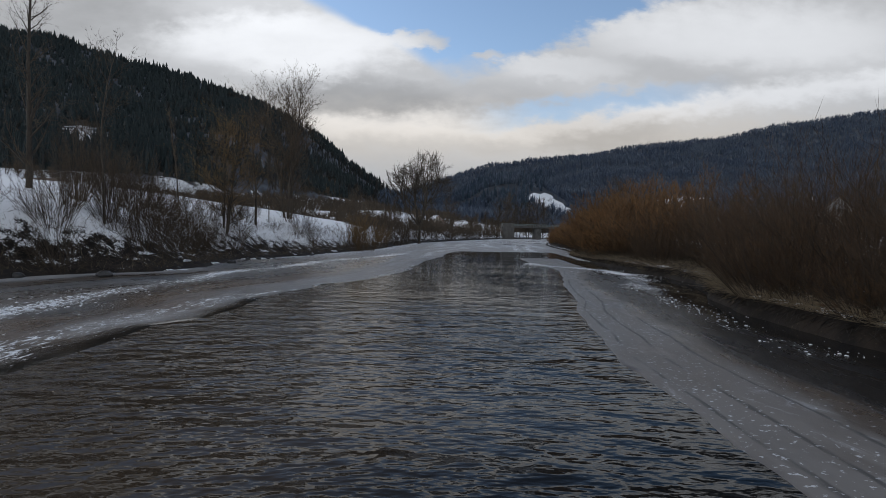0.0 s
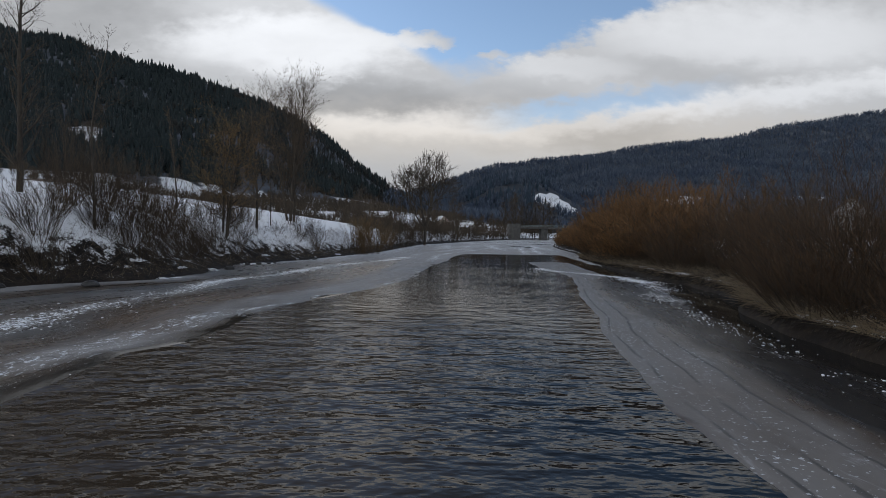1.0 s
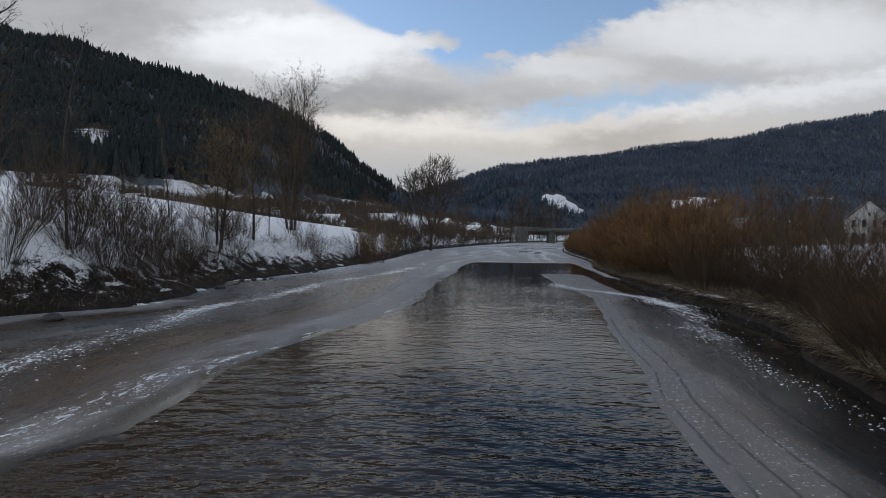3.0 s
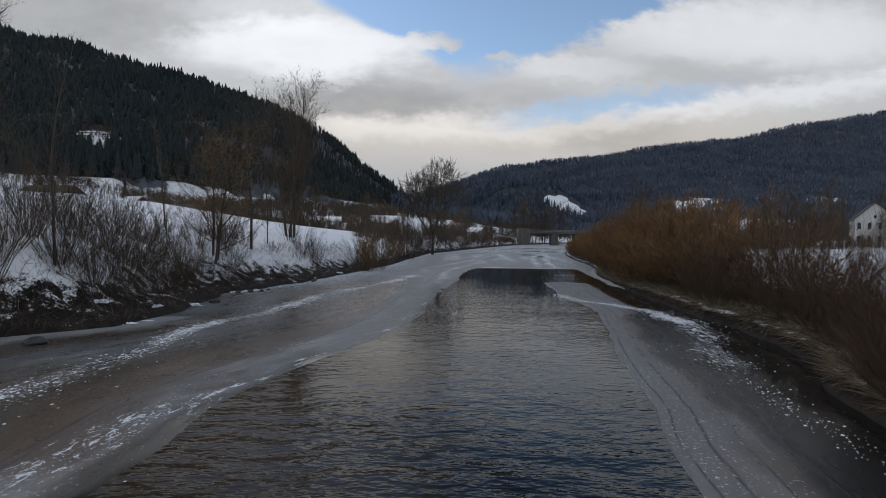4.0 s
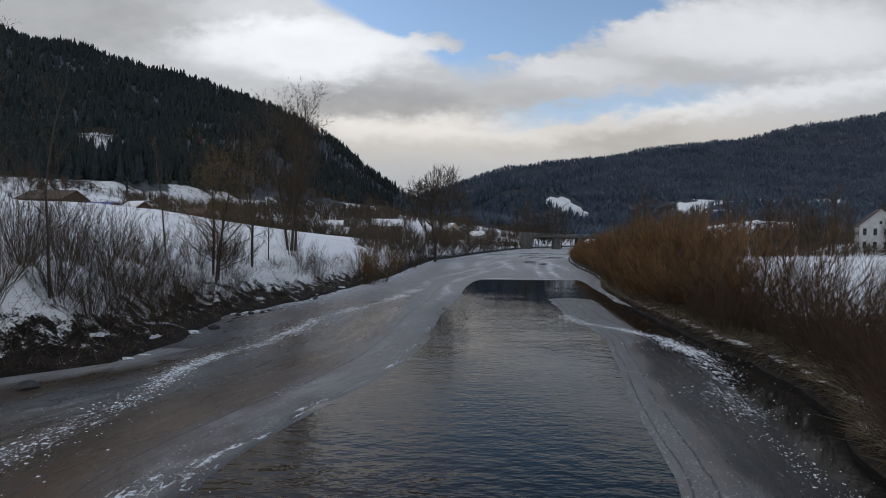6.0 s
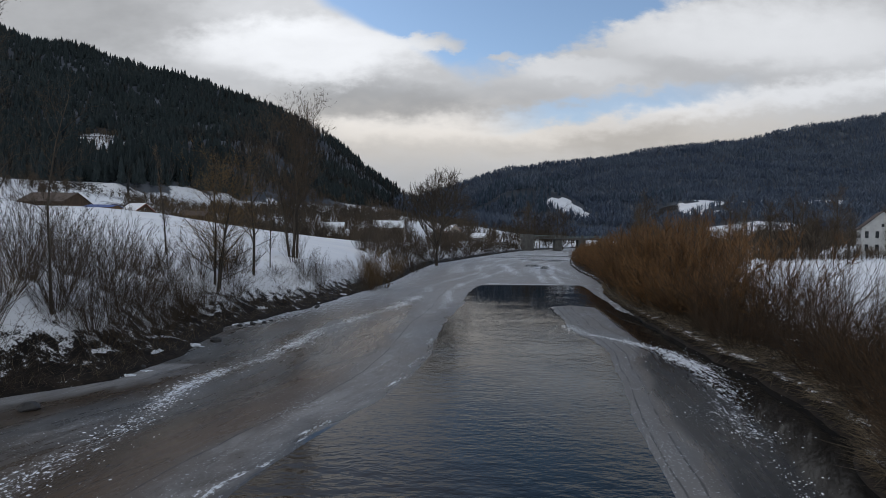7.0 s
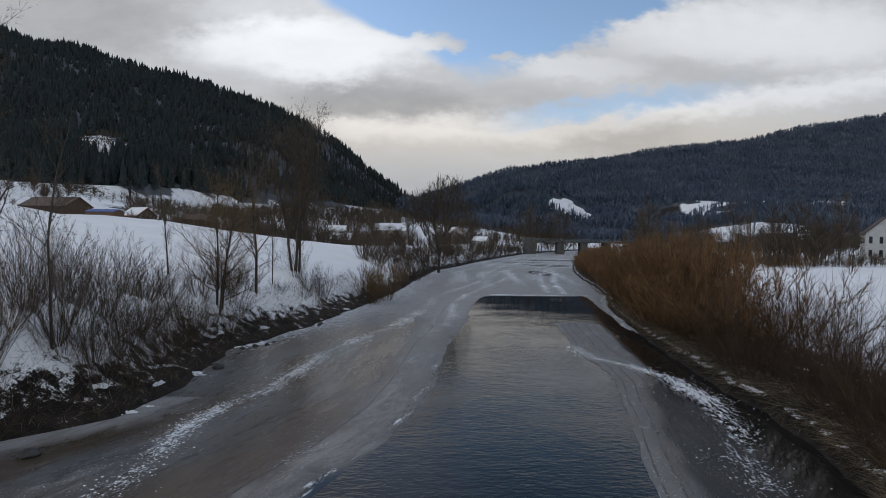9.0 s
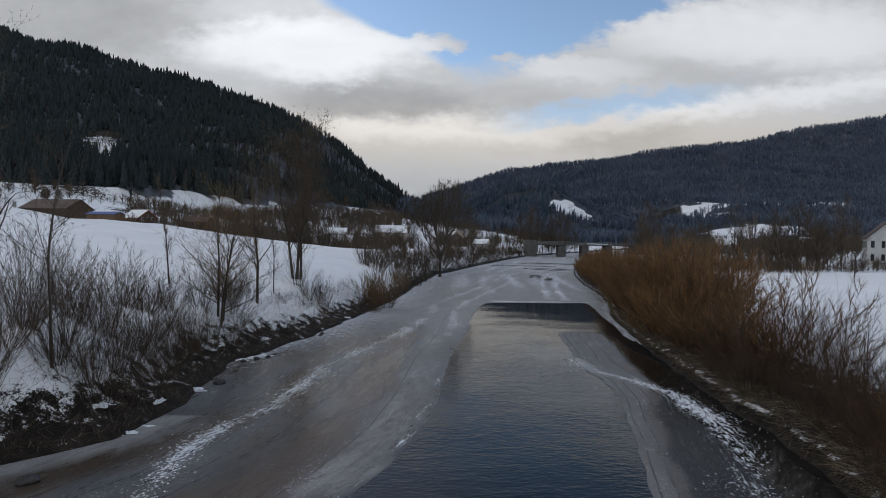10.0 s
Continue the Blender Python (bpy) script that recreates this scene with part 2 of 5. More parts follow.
    p.inputs["IOR"].default_value = 1.31
    nt.links.new((brown * -stain_gloss + 0.5).socket, p.inputs["Specular IOR Level"])
    nt.links.new(bump(nt, ((thread * 0.3 + fine * 0.2 + grit * 0.1 + lines * 0.5 + milky * 0.2) * (wet * 0.85 + 0.15) + white * 0.5).socket, 0.35, 0.04), p.inputs["Normal"])
    return m


GROUND, WATER = make_ground_mat(), make_water_mat()
ICE, ICE_SHELF = make_ice_mat("river_ice", (3.4, 7.5), True), make_ice_mat("shelf_ice", (0.55, 1.25, 2.1, 3.2), False, 0.42, (0.016, 0.015, 0.014), 0.96, 0.3)
SNOW = plain("snow", (0.74, 0.77, 0.81), (0.86, 0.87, 0.88), 1.5, 0.75, bump_d=0.02)
STONE = plain("wet_stone", (0.014, 0.014, 0.015), (0.06, 0.057, 0.054), 3.0, 0.55, bump_d=0.02)
BARK = plain("bark", (0.028, 0.022, 0.017), (0.085, 0.068, 0.05), 2.0, 0.9, bump_d=0.02, stretch=(1, 1, 0.25), vary=0.4)
TWIG_OCHRE = plain("ochre_twigs", (0.11, 0.066, 0.022), (0.22, 0.135, 0.048), 0.35, 0.75)
TWIG_DARK = plain("dark_twigs", (0.040, 0.029, 0.020), (0.105, 0.074, 0.045), 0.6, 0.85, vary=0.5)
TWIG_FAR = island("far_brush", (0.045, 0.037, 0.029), (0.125, 0.096, 0.068))
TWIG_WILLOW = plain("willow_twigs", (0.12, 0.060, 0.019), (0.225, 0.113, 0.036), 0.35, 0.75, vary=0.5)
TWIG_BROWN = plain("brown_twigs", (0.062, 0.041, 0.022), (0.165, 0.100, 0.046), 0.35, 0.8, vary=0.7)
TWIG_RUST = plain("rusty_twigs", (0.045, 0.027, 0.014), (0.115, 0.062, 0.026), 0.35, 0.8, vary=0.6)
STEM_WILLOW = plain("willow_stems", (0.024, 0.018, 0.012), (0.07, 0.044, 0.024), 0.8, 0.85, vary=0.4)
STRAW = plain("dry_reed", (0.12, 0.088, 0.055), (0.33, 0.26, 0.17), 2.0, 0.85)
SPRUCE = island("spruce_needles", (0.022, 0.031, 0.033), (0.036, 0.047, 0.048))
# far ridge trees: distance haze is put into this blue, paler colour
WOODS_HAZED = island("hazed_bare_woods", (0.070, 0.099, 0.150), (0.154, 0.182, 0.228))
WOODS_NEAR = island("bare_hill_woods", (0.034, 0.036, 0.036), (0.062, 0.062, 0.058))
# far spruces: lighter and bluer than the near ones, haze in the colour
SPRUCE_HAZED = island("hazed_far_spruce", (0.032, 0.053, 0.076), (0.055, 0.079, 0.106))
ROOTS = plain("wet_roots", (0.008, 0.006, 0.005), (0.026, 0.019, 0.013), 2.0, 0.8)
CONCRETE = plain("concrete", (0.06, 0.058, 0.054), (0.14, 0.134, 0.124), 0.7, 0.85, bump_d=0.01)
STEEL = plain("painted_steel", (0.16, 0.2, 0.2), (0.24, 0.28, 0.27), 1.5, 0.5, 0.3)
PLASTER = plain("white_plaster", (0.46, 0.455, 0.44), (0.62, 0.61, 0.59), 0.5, 0.85)
PLASTER_WARM = plain("cream_plaster", (0.38, 0.33, 0.27), (0.52, 0.46, 0.38), 0.5, 0.85)
TIMBER = plain("brown_timber", (0.085, 0.05, 0.028), (0.18, 0.11, 0.06), 1.2, 0.8, stretch=(3, 3, 0.2))
TIMBER_DARK = plain("weathered_timber", (0.045, 0.028, 0.018), (0.1, 0.062, 0.038), 1.2, 0.85, stretch=(3, 3, 0.2))
ROOF_BROWN = plain("brown_roof", (0.05, 0.034, 0.026), (0.11, 0.072, 0.052), 1.0, 0.8)
ROOF_RED = plain("red_roof", (0.2, 0.06, 0.04), (0.33, 0.12, 0.08), 1.0, 0.8)
BLUE_TARP = plain("blue_tarpaulin", (0.03, 0.06, 0.22), (0.06, 0.11, 0.33), 1.0, 0.5)
GLASS = plain("window_glass", (0.012, 0.014, 0.017), (0.03, 0.034, 0.04), 1.0, 0.08)
FRAME = plain("window_frame", (0.45, 0.44, 0.42), (0.6, 0.59, 0.56), 2.0, 0.6)


# ---- builders ----
def mesh_np(name, verts, faces, mat=None, smooth=False, attrs=None):
    """A mesh from numpy arrays; faces all have the same number of corners."""
    verts, faces = np.asarray(verts, np.float32).reshape(-1, 3), np.asarray(faces, np.int32)
    me = bpy.data.meshes.new(name)
    k = faces.shape[1]
    me.vertices.add(len(verts))
    me.vertices.foreach_set("co", verts.ravel())
    me.loops.add(faces.size)
    me.loops.foreach_set("vertex_index", faces.ravel())
    me.polygons.add(len(faces))
    me.polygons.foreach_set("loop_start", np.arange(0, faces.size, k, dtype=np.int32))
    me.polygons.foreach_set("use_smooth", np.full(len(faces), smooth))
    for key, vals in (attrs or {}).items():
        me.attributes.new(key, "FLOAT", "POINT").data.foreach_set("value", np.asarray(vals, np.float32).ravel())
    me.update(calc_edges=True)
    me.validate()
    if mat:
        me.materials.append(mat)
    return me


def tubes(name, segs, sides, mat, cone=False):
    """Tapered sticks: rows of x0 y0 z0 x1 y1 z1 r0 r1."""
    s = np.asarray(segs, float).reshape(-1, 8)
    p, q = s[:, :3], s[:, 3:6]
    d = q - p
    d /= np.linalg.norm(d, axis=1, keepdims=True) + 1e-9
    ref = np.where(np.abs(d[:, 2:3]) > 0.9, [[1.0, 0, 0]], [[0, 0, 1.0]])
    u = np.cross(d, ref)
    u /= np.linalg.norm(u, axis=1, keepdims=True) + 1e-9
    w = np.cross(d, u)
    ang = np.arange(sides) * 2 * np.pi / sides
    ring = np.cos(ang)[None, :, None] * u[:, None] + np.sin(ang)[None, :, None] * w[:, None]
    low = p[:, None] + ring * s[:, 6][:, None, None]
    n, i = len(s), np.arange(sides)
    if cone:
        v = np.concatenate([low, q[:, None]], 1)
        f = np.stack([i, (i + 1) % sides, np.full(sides, sides)], 1)[None] + (np.arange(n) * (sides + 1))[:, None, None]
        return mesh_np(name, v, f.reshape(-1, 3), mat)
    v = np.concatenate([low, q[:, None] + ring * s[:, 7][:, None, None]], 1)
    f = np.stack([i, (i + 1) % sides, (i + 1) % sides + sides, i + sides], 1)[None] + (np.arange(n) * 2 * sides)[:, None, None]
    return mesh_np(name, v, f.reshape(-1, 4), mat, smooth=True)


def part(name, data, parent, mat=None, label=""):
    """One mesh object under a thing; data is a mesh or a bmesh."""
    if isinstance(data, bmesh.types.BMesh):
        me = bpy.data.meshes.new(name)
        data.to_mesh(me)
        data.free()
        data = me
    if mat and not data.materials:
        data.materials.append(mat)
    ob = new(name, data)
    ob.parent = parent
    return tagged(ob, label)


def box(x0, x1, y0, y1, z0, z1, bevel=0.0, bm=None):
    bm = bm or bmesh.new()
    r = bmesh.ops.create_cube(bm, size=1.0)
    for v in r["verts"]:
        v.co = Vector(((x0 + x1) / 2 + v.co.x * (x1 - x0), (y0 + y1) / 2 + v.co.y * (y1 - y0), (z0 + z1) / 2 + v.co.z * (z1 - z0)))
    if bevel:
        bmesh.ops.bevel(bm, geom=list({e for v in r["verts"] for e in v.link_edges}), offset=bevel, segments=1, affect="EDGES")
    return bm


def line(y, pairs):
    return np.interp(y, [p[0] for p in pairs], [p[1] for p in pairs])


def smooth01(t):
    t = np.clip(t, 0, 1)
    return t * t * (3 - 2 * t)


def wob(x, y, s, seed=0.0):
    """Cheap smooth unevenness between -1 and 1, for arrays."""
    x, y = np.asarray(x) / s + seed * 1.7, np.asarray(y) / s - seed * 2.3
    return (np.sin(x * 1.9 + np.sin(y * 1.3 + seed)) + np.sin(y * 2.3 + 1.7 * np.sin(x * 0.9)) + np.sin((x + y) * 3.1 + seed * 5) * 0.5
            + np.sin((x - 1.3 * y) * 5.3) * 0.3) / 2.8


def jag(y, seed, size):
    """Broken edge: uneven steps at a few lengths."""
    r, out = np.random.RandomState(seed), np.zeros_like(y)
    for k in (1.0, 0.45, 0.2):
        pts = r.uniform(-1, 1, 4000)
        out += size * k * np.interp(y, -300 + np.arange(4000) * 0.9 * k, pts)
    return out


# ---- the river's plan ----
LEFT_BANK = [(-1500, -160), (-400, -60), (-80, -26), (0, -23), (20, -22), (26, -20), (28.2, -18.2), (30.2, -16.6), (34, -15.8), (41, -16.2), (47, -17.2), (52.4, -15.6), (59.5, -13.7),
             (73, -11.4), (85, -9.6), (103, -7), (124, -5.4), (157, -1), (168, 3.1), (207, 14), (257, 30), (303, 46), (400, 100), (600, 210), (1500, 500)]
RIGHT_BANK = [(-1500, -120), (-400, -10), (-80, 12), (0, 11.6), (12, 12.0), (14.4, 12.4), (20, 14.2), (23, 15.9), (27, 17.1), (33, 17.9), (38, 17.9), (43, 18.3), (49, 18.9), (58, 20.0),
              (67.5, 21.3), (80, 23.2), (98, 28), (113, 30.5), (133, 32.6), (162, 37.3), (200, 46), (286, 76), (303, 84), (400, 150), (600, 270), (1500, 580)]
ICE_LEFT = [(-300, -9), (-20, -7.6), (6.2, -6.6), (9.3, -6.7), (10.8, -5.8), (12.5, -5.6), (16.6, -5.7), (18.3, -5.4), (19.8, -5.0), (22.8, -4.0), (25.2, -3.2), (27.3, -2.3),
            (30.5, -1.4), (33.5, -0.7), (38, 0.0), (43, 0.3), (50.5, 0.9), (62.7, 2.6), (73.5, 3.4), (80, 4.2), (90, 5.8), (94, 7.2)]
ICE_RIGHT = [(-300, 2), (-20, 3.4), (5.5, 4.6), (6.6, 4.75), (8.3, 5.1), (10.7, 5.4), (14, 5.95), (17.1, 6.85), (20.5, 7.45), (24.7, 8.2), (28.4, 9.0), (32, 9.9), (35.3, 10.5),
             (39.5, 11.5), (44, 11.9), (47, 11.5), (51.3, 11.3), (54.7, 11.9), (61.4, 12.4), (65.2, 12.9), (67.2, 15.2)]


def left_bank(y):
    return line(y, LEFT_BANK) + 0.35 * wob(y, 0, 2.3, 1)


def right_bank(y):
    return line(y, RIGHT_BANK) + 0.3 * wob(y, 3, 2.9, 2) + 0.12 * wob(y, 7, 0.8, 5)


RIDGE_L = [(-2500, 300), (-900, 372), (-754, 349), (-597, 314), (-420, 262), (-302, 228), (-222, 192), (-143, 134), (-60, 66), (40, 10), (200, -40)]
RIDGE_R = [(-400, 60), (-100, 105), (62, 155), (196, 203), (365, 218), (634, 268), (870, 291), (1320, 384), (2500, 460)]


def river_z(y):
    """The river falls gently towards the open water."""
    return 0.0085 * np.maximum(np.asarray(y, float) - 98, 0)


def ground_z(x, y):
    x, y = np.asarray(x, float), np.asarray(y, float)
    dl, dr = left_bank(y) - x, x - right_bank(y)
    bank = line(y, [(90, 1.0), (170, 0.75), (220, 0.5), (400, 0.45)])
    left = line(dl, [(-3, -1), (-0.3, -0.35), (0, -0.06), (0.5, 0.2), (1.5, 0.5), (2.6, 1.0), (4, 2.4), (5.5, 3.6), (7.5, 4.4), (10, 5.0), (12, 5.4)])
    left = np.where(dl > 1, 0.3 + (left - 0.3) * bank, left)
    q = y + 0.9 * x
    slope = line(q, [(30, 0.112), (45, 0.122), (62, 0.135), (85, 0.132), (127, 0.092), (170, 0.055), (230, 0.03)])
    brow = line(q, [(33, 75), (82, 70), (127, 57), (170, 48), (270, 45)])
    left = left + slope * (np.minimum(np.maximum(dl, 12), brow) - 12) - 1.5 * smooth01((dl - brow) / 12)
    left = left + line(q, [(62, 1.15), (95, 0.0)]) * smooth01((dl - brow - 10) / 40)
    left = left + 7 * smooth01((dl - 90) / 100) + 8 * smooth01((dl - 65) / 90) * smooth01((y - 200) / 110)
    left = left + 14 * smooth01((dl - 165) / 150) + np.maximum(dl - 330, 0) * 0.12
    right = line(dr, [(-3, -1), (-0.3, -0.35), (0, -0.04), (0.15, 0.13), (0.6, 0.26), (1.5, 0.42), (2.8, 0.66), (4.5, 1.0), (12, 1.4), (60, 1.7), (150, 4), (400, 13), (1500, 60)])
    steep = line(dr, [(-0.3, -0.35), (0, -0.06), (0.12, 0.32), (0.35, 0.58), (0.8, 0.72), (4, 1.0), (12, 1.4)])
    right = np.where((dr > -0.3) & (dr < 12), right + (steep - right) * line(y, [(48, 1.0), (68, 0.0)]), right)
    z = np.where(dl > -4, left, np.where(dr > -4, right, -1.0))
    land = np.maximum(dl, dr)
    z = z + smooth01(land / 2) * (0.16 * wob(x, y, 1.3, 3) * (1 - smooth01((land - 8) / 10)) + 0.08 * wob(x, y, 5.0, 4))
    foot = line(x, [(-900, 320), (-250, 335), (-190, 350), (-100, 560), (-50, 700), (100, 900)])
    t = np.clip((y - foot) / (1000 - foot), 0, 1.6)
    rise = np.where(t <= 1, t ** 1.1, 1 - (t - 1) * 0.8)
    hill_l = 36 + (line(x, RIDGE_L) - 36) * rise + 6 * wob(x, y, 60, 5) * np.clip(t * 2, 0, 1)
    z = np.where((y > foot) & (x < 150), np.maximum(z, hill_l), z)
    foot = line(x, [(-400, 1050), (60, 900), (300, 700), (420, 560), (1200, 500), (3000, 300)])
    t = np.clip((y - foot) / (1700 - foot), 0, 1.7)
    rise = np.where(t <= 1, t ** 1.45, 1 - (t - 1) * 0.6)
    hill_r = 14 + (line(x, RIDGE_R) - 14) * rise + 9 * wob(x, y, 110, 6) * np.clip(t * 2, 0, 1)
    z = np.where((y > foot) & (x > -350), np.maximum(z, hill_r), z)
    # a wooded spur before the far slope
    spur = 62 * np.exp(-(((x - 130) / 85) ** 2 + ((y - 1010) / 190) ** 2))
    spur = spur + 24 * np.exp(-(((x - 205) / 60) ** 2 + ((y - 965) / 75) ** 2))
    z = np.where(y > 600, z + spur * smooth01((y - 600) / 200), z)
    # the valley floor climbs with the river and towards the long ridge
    away = smooth01(land / 25)
    return z + (0.006 * np.maximum(y, 0) + 0.0072 * x) * away + river_z(y) * (1 - away)


def in_spot(x, y, spots):
    m = np.zeros_like(np.asarray(x, float))
    for cx, cy, rx, ry in spots:
        q = ((x - cx) / rx) ** 2 + ((y - cy) / ry) ** 2 + 0.5 * wob(x, y, (rx + ry) / 5, 7)
        m = np.maximum(m, smooth01((1.25 - q) / 0.5))
    return m


CLEARINGS = [(203, 890, 42, 35), (400, 935, 55, 42), (475, 965, 50, 26), (330, 885, 34, 22), (430, 872, 34, 18), (560, 985, 40, 20), (640, 940, 40, 30), (378, 690, 62, 60), (300, 560, 50, 50)]


def gully_at(x, y):
    """An open, snowy gully in the wooded hillside."""
    wide = line(y, [(380, 5), (455, 8), (485, 21), (545, 23), (600, 12)])
    return smooth01((1.25 - ((x + 0.6 * y - 4) / wide) ** 2 - ((y - 505) / 105) ** 4 - 0.9 * wob(x, y, 7, 3)) / 0.4)


def woods(x, y):
    """How far a place lies in the woods, 0 to 1."""
    fl = line(x, [(-900, 320), (-250, 335), (-190, 350), (-100, 560), (-50, 700), (100, 900)]) + 12 * wob(x, y, 30, 8)
    fr = line(x, [(-400, 950), (60, 560), (300, 600), (420, 560), (1200, 520), (3000, 350)]) + 30 * wob(x, y, 60, 9)
    w = np.maximum(smooth01((y - fl) / 15) * (x < 60), smooth01((y - fr) / 25) * (x > -350))
    return w * (1 - in_spot(x, y, CLEARINGS)) * (1 - 0.96 * gully_at(x, y)) * np.where((x > y * 0.03) & (y > 500), 1.6, 1.0)


def make_ground():
    grow = lambda a, k, n: np.cumsum(a * k ** np.arange(n))
    out = np.concatenate([[0], [0.15, 0.3, 0.45], 0.45 + grow(0.3, 1.0, 38), 12 + grow(0.45, 1.044, 130)])
    ys = np.concatenate([-14 - grow(1.2, 1.09, 60)[::-1], np.arange(-14, 110, 0.7), 110 + np.cumsum(0.8 * 1.0165 ** np.arange(260))])
    ys = ys[ys < 3600]
    mid = np.linspace(0, 1, 9)[1:-1]
    xl, xr = left_bank(ys)[:, None], right_bank(ys)[:, None]
    X = np.concatenate([xl - out[::-1][None], xl + (xr - xl) * mid[None], xr + out[None]], 1)
    Y = np.repeat(ys[:, None], X.shape[1], 1)
    Z = ground_z(X, Y)
    dl, dr = left_bank(Y) - X, X - right_bank(Y)
    snow = np.where(dl > 0, line(dl / line(Y, [(28, 1.35), (38, 1.3), (54, 1.2), (64, 1.0)]), [(0, 0.12), (1.2, 0.3), (2.6, 0.48), (4.2, 0.9), (6, 2)]), line(dr, [(0, -0.4), (0.2, -0.1), (0.42, 0.48), (0.75, 0.44), (1.1, 0.24), (2.2, 0.27), (3.4, 0.3), (4.2, 0.22), (7, 0.36), (10, 0.6), (12, 1.0), (14, 2)]))
    snow = np.where((dl > 60) & (Y + 0.9 * X > 130) & (Y > 190), 0.58 + 0.35 * wob(X, Y, 17, 3), snow)
    snow = np.where((Y > 350) & (dl > 60), 0.8 + 0.35 * wob(X, Y, 6, 5), snow)
    snow = np.where(np.maximum(dl, dr) < 0, -1, snow)
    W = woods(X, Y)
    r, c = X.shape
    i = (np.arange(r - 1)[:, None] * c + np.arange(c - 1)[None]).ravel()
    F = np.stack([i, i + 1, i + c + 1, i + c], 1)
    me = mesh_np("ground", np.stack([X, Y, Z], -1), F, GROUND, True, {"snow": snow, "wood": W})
    tagged(new("ground", me), "snow-covered valley floor with muddy river banks and wooded hillsides", "ground", kind="structure")


make_ground()


def strip(name, ys, xa, xb, n, z, thick, mat, extra):
    """A sheet between two lines, with a rim that goes down."""
    t = np.linspace(0, 1, n)
    X = xa[:, None] + (xb - xa)[:, None] * t[None]
    Y = np.repeat(ys[:, None], n, 1)
    Z = z + river_z(Y) + 0.015 * wob(X, Y, 2.5, 1)
    at = extra(X, Y)
    Z = Z - at.pop("sink", 0.0)
    if thick:
        X = np.concatenate([X[:, :1], X, X[:, -1:]], 1)
        Y = np.concatenate([Y[:, :1], Y, Y[:, -1:]], 1)
        Z = np.concatenate([Z[:, :1] - thick, Z, Z[:, -1:] - thick], 1)
        X, Y, Z = (np.concatenate([A[:1], A, A[-1:]], 0) for A in (X, Y, Z))
        Z[0] -= thick
        Z[-1] -= thick
        at = {k: np.pad(A, 1, mode="edge") for k, A in at.items()}
    r, c = X.shape
    i = (np.arange(r - 1)[:, None] * c + np.arange(c - 1)[None]).ravel()
    F = np.stack([i, i + 1, i + c + 1, i + c], 1)
    return new(name, mesh_np(name, np.stack([X, Y, Z], -1), F, mat, True, at))


STREAK_A = [(-30, -13.0), (15, -12.7), (20, -12.4), (24, -12.1), (28, -12.3), (32.8, -12.1), (35.8, -10.4), (40, -10.1), (45, -9.6), (54, -7.4), (65, -4.0), (78, -1.9), (92, -1.0), (108, 3.7), (129, 10.2), (156, 16.5), (165, 18.6), (176, 17.6)]
STREAK_B = [(-30, -8.7), (8, -8.5), (11, -8.3), (13, -7.9), (15.5, -7.6), (17, -6.8), (20, -6.2), (26, -4.4), (34, -2.2), (46, -1.0)]
STREAK_C = [(-30, 10.2), (10, 10.3), (17.7, 11.4), (24, 12.6), (26.5, 13.4), (30, 14.9), (32, 15.2), (36, 15.8), (40.5, 15.6), (44.5, 14.1), (47, 12.2), (50, 11.5)]
STREAK_D = [(100, 18.6), (113, 20.1), (130, 22.5), (148, 25.8), (164, 29.7), (179, 36), (182, 39)]
STREAK_F = [(60, 0.2), (70, 1.2), (82, 1.6), (96, 4.0), (110, 8.5), (130, 14.5), (150, 19)]
STREAK_E = [(99, 21), (103, 21.8), (117, 23.4), (131, 25.6), (154, 30.8)]


def streak_width(kind, y):
    return line(y, {"a": [(10, 0.75), (22, 0.6), (30, 0.4), (60, 0.6), (80, 0.75), (100, 0.8), (140, 0.9)], "b": [(10, 0.75), (22, 0.6), (46, 0.3)],
                    "c": [(8, 0.5), (18, 0.45), (24, 0.7), (31, 0.95), (40, 0.75), (56, 0.3)], "d": [(85, 0.6), (150, 1.1)]}[kind])


def ice_edge(Y):
    return line(Y, ICE_LEFT)


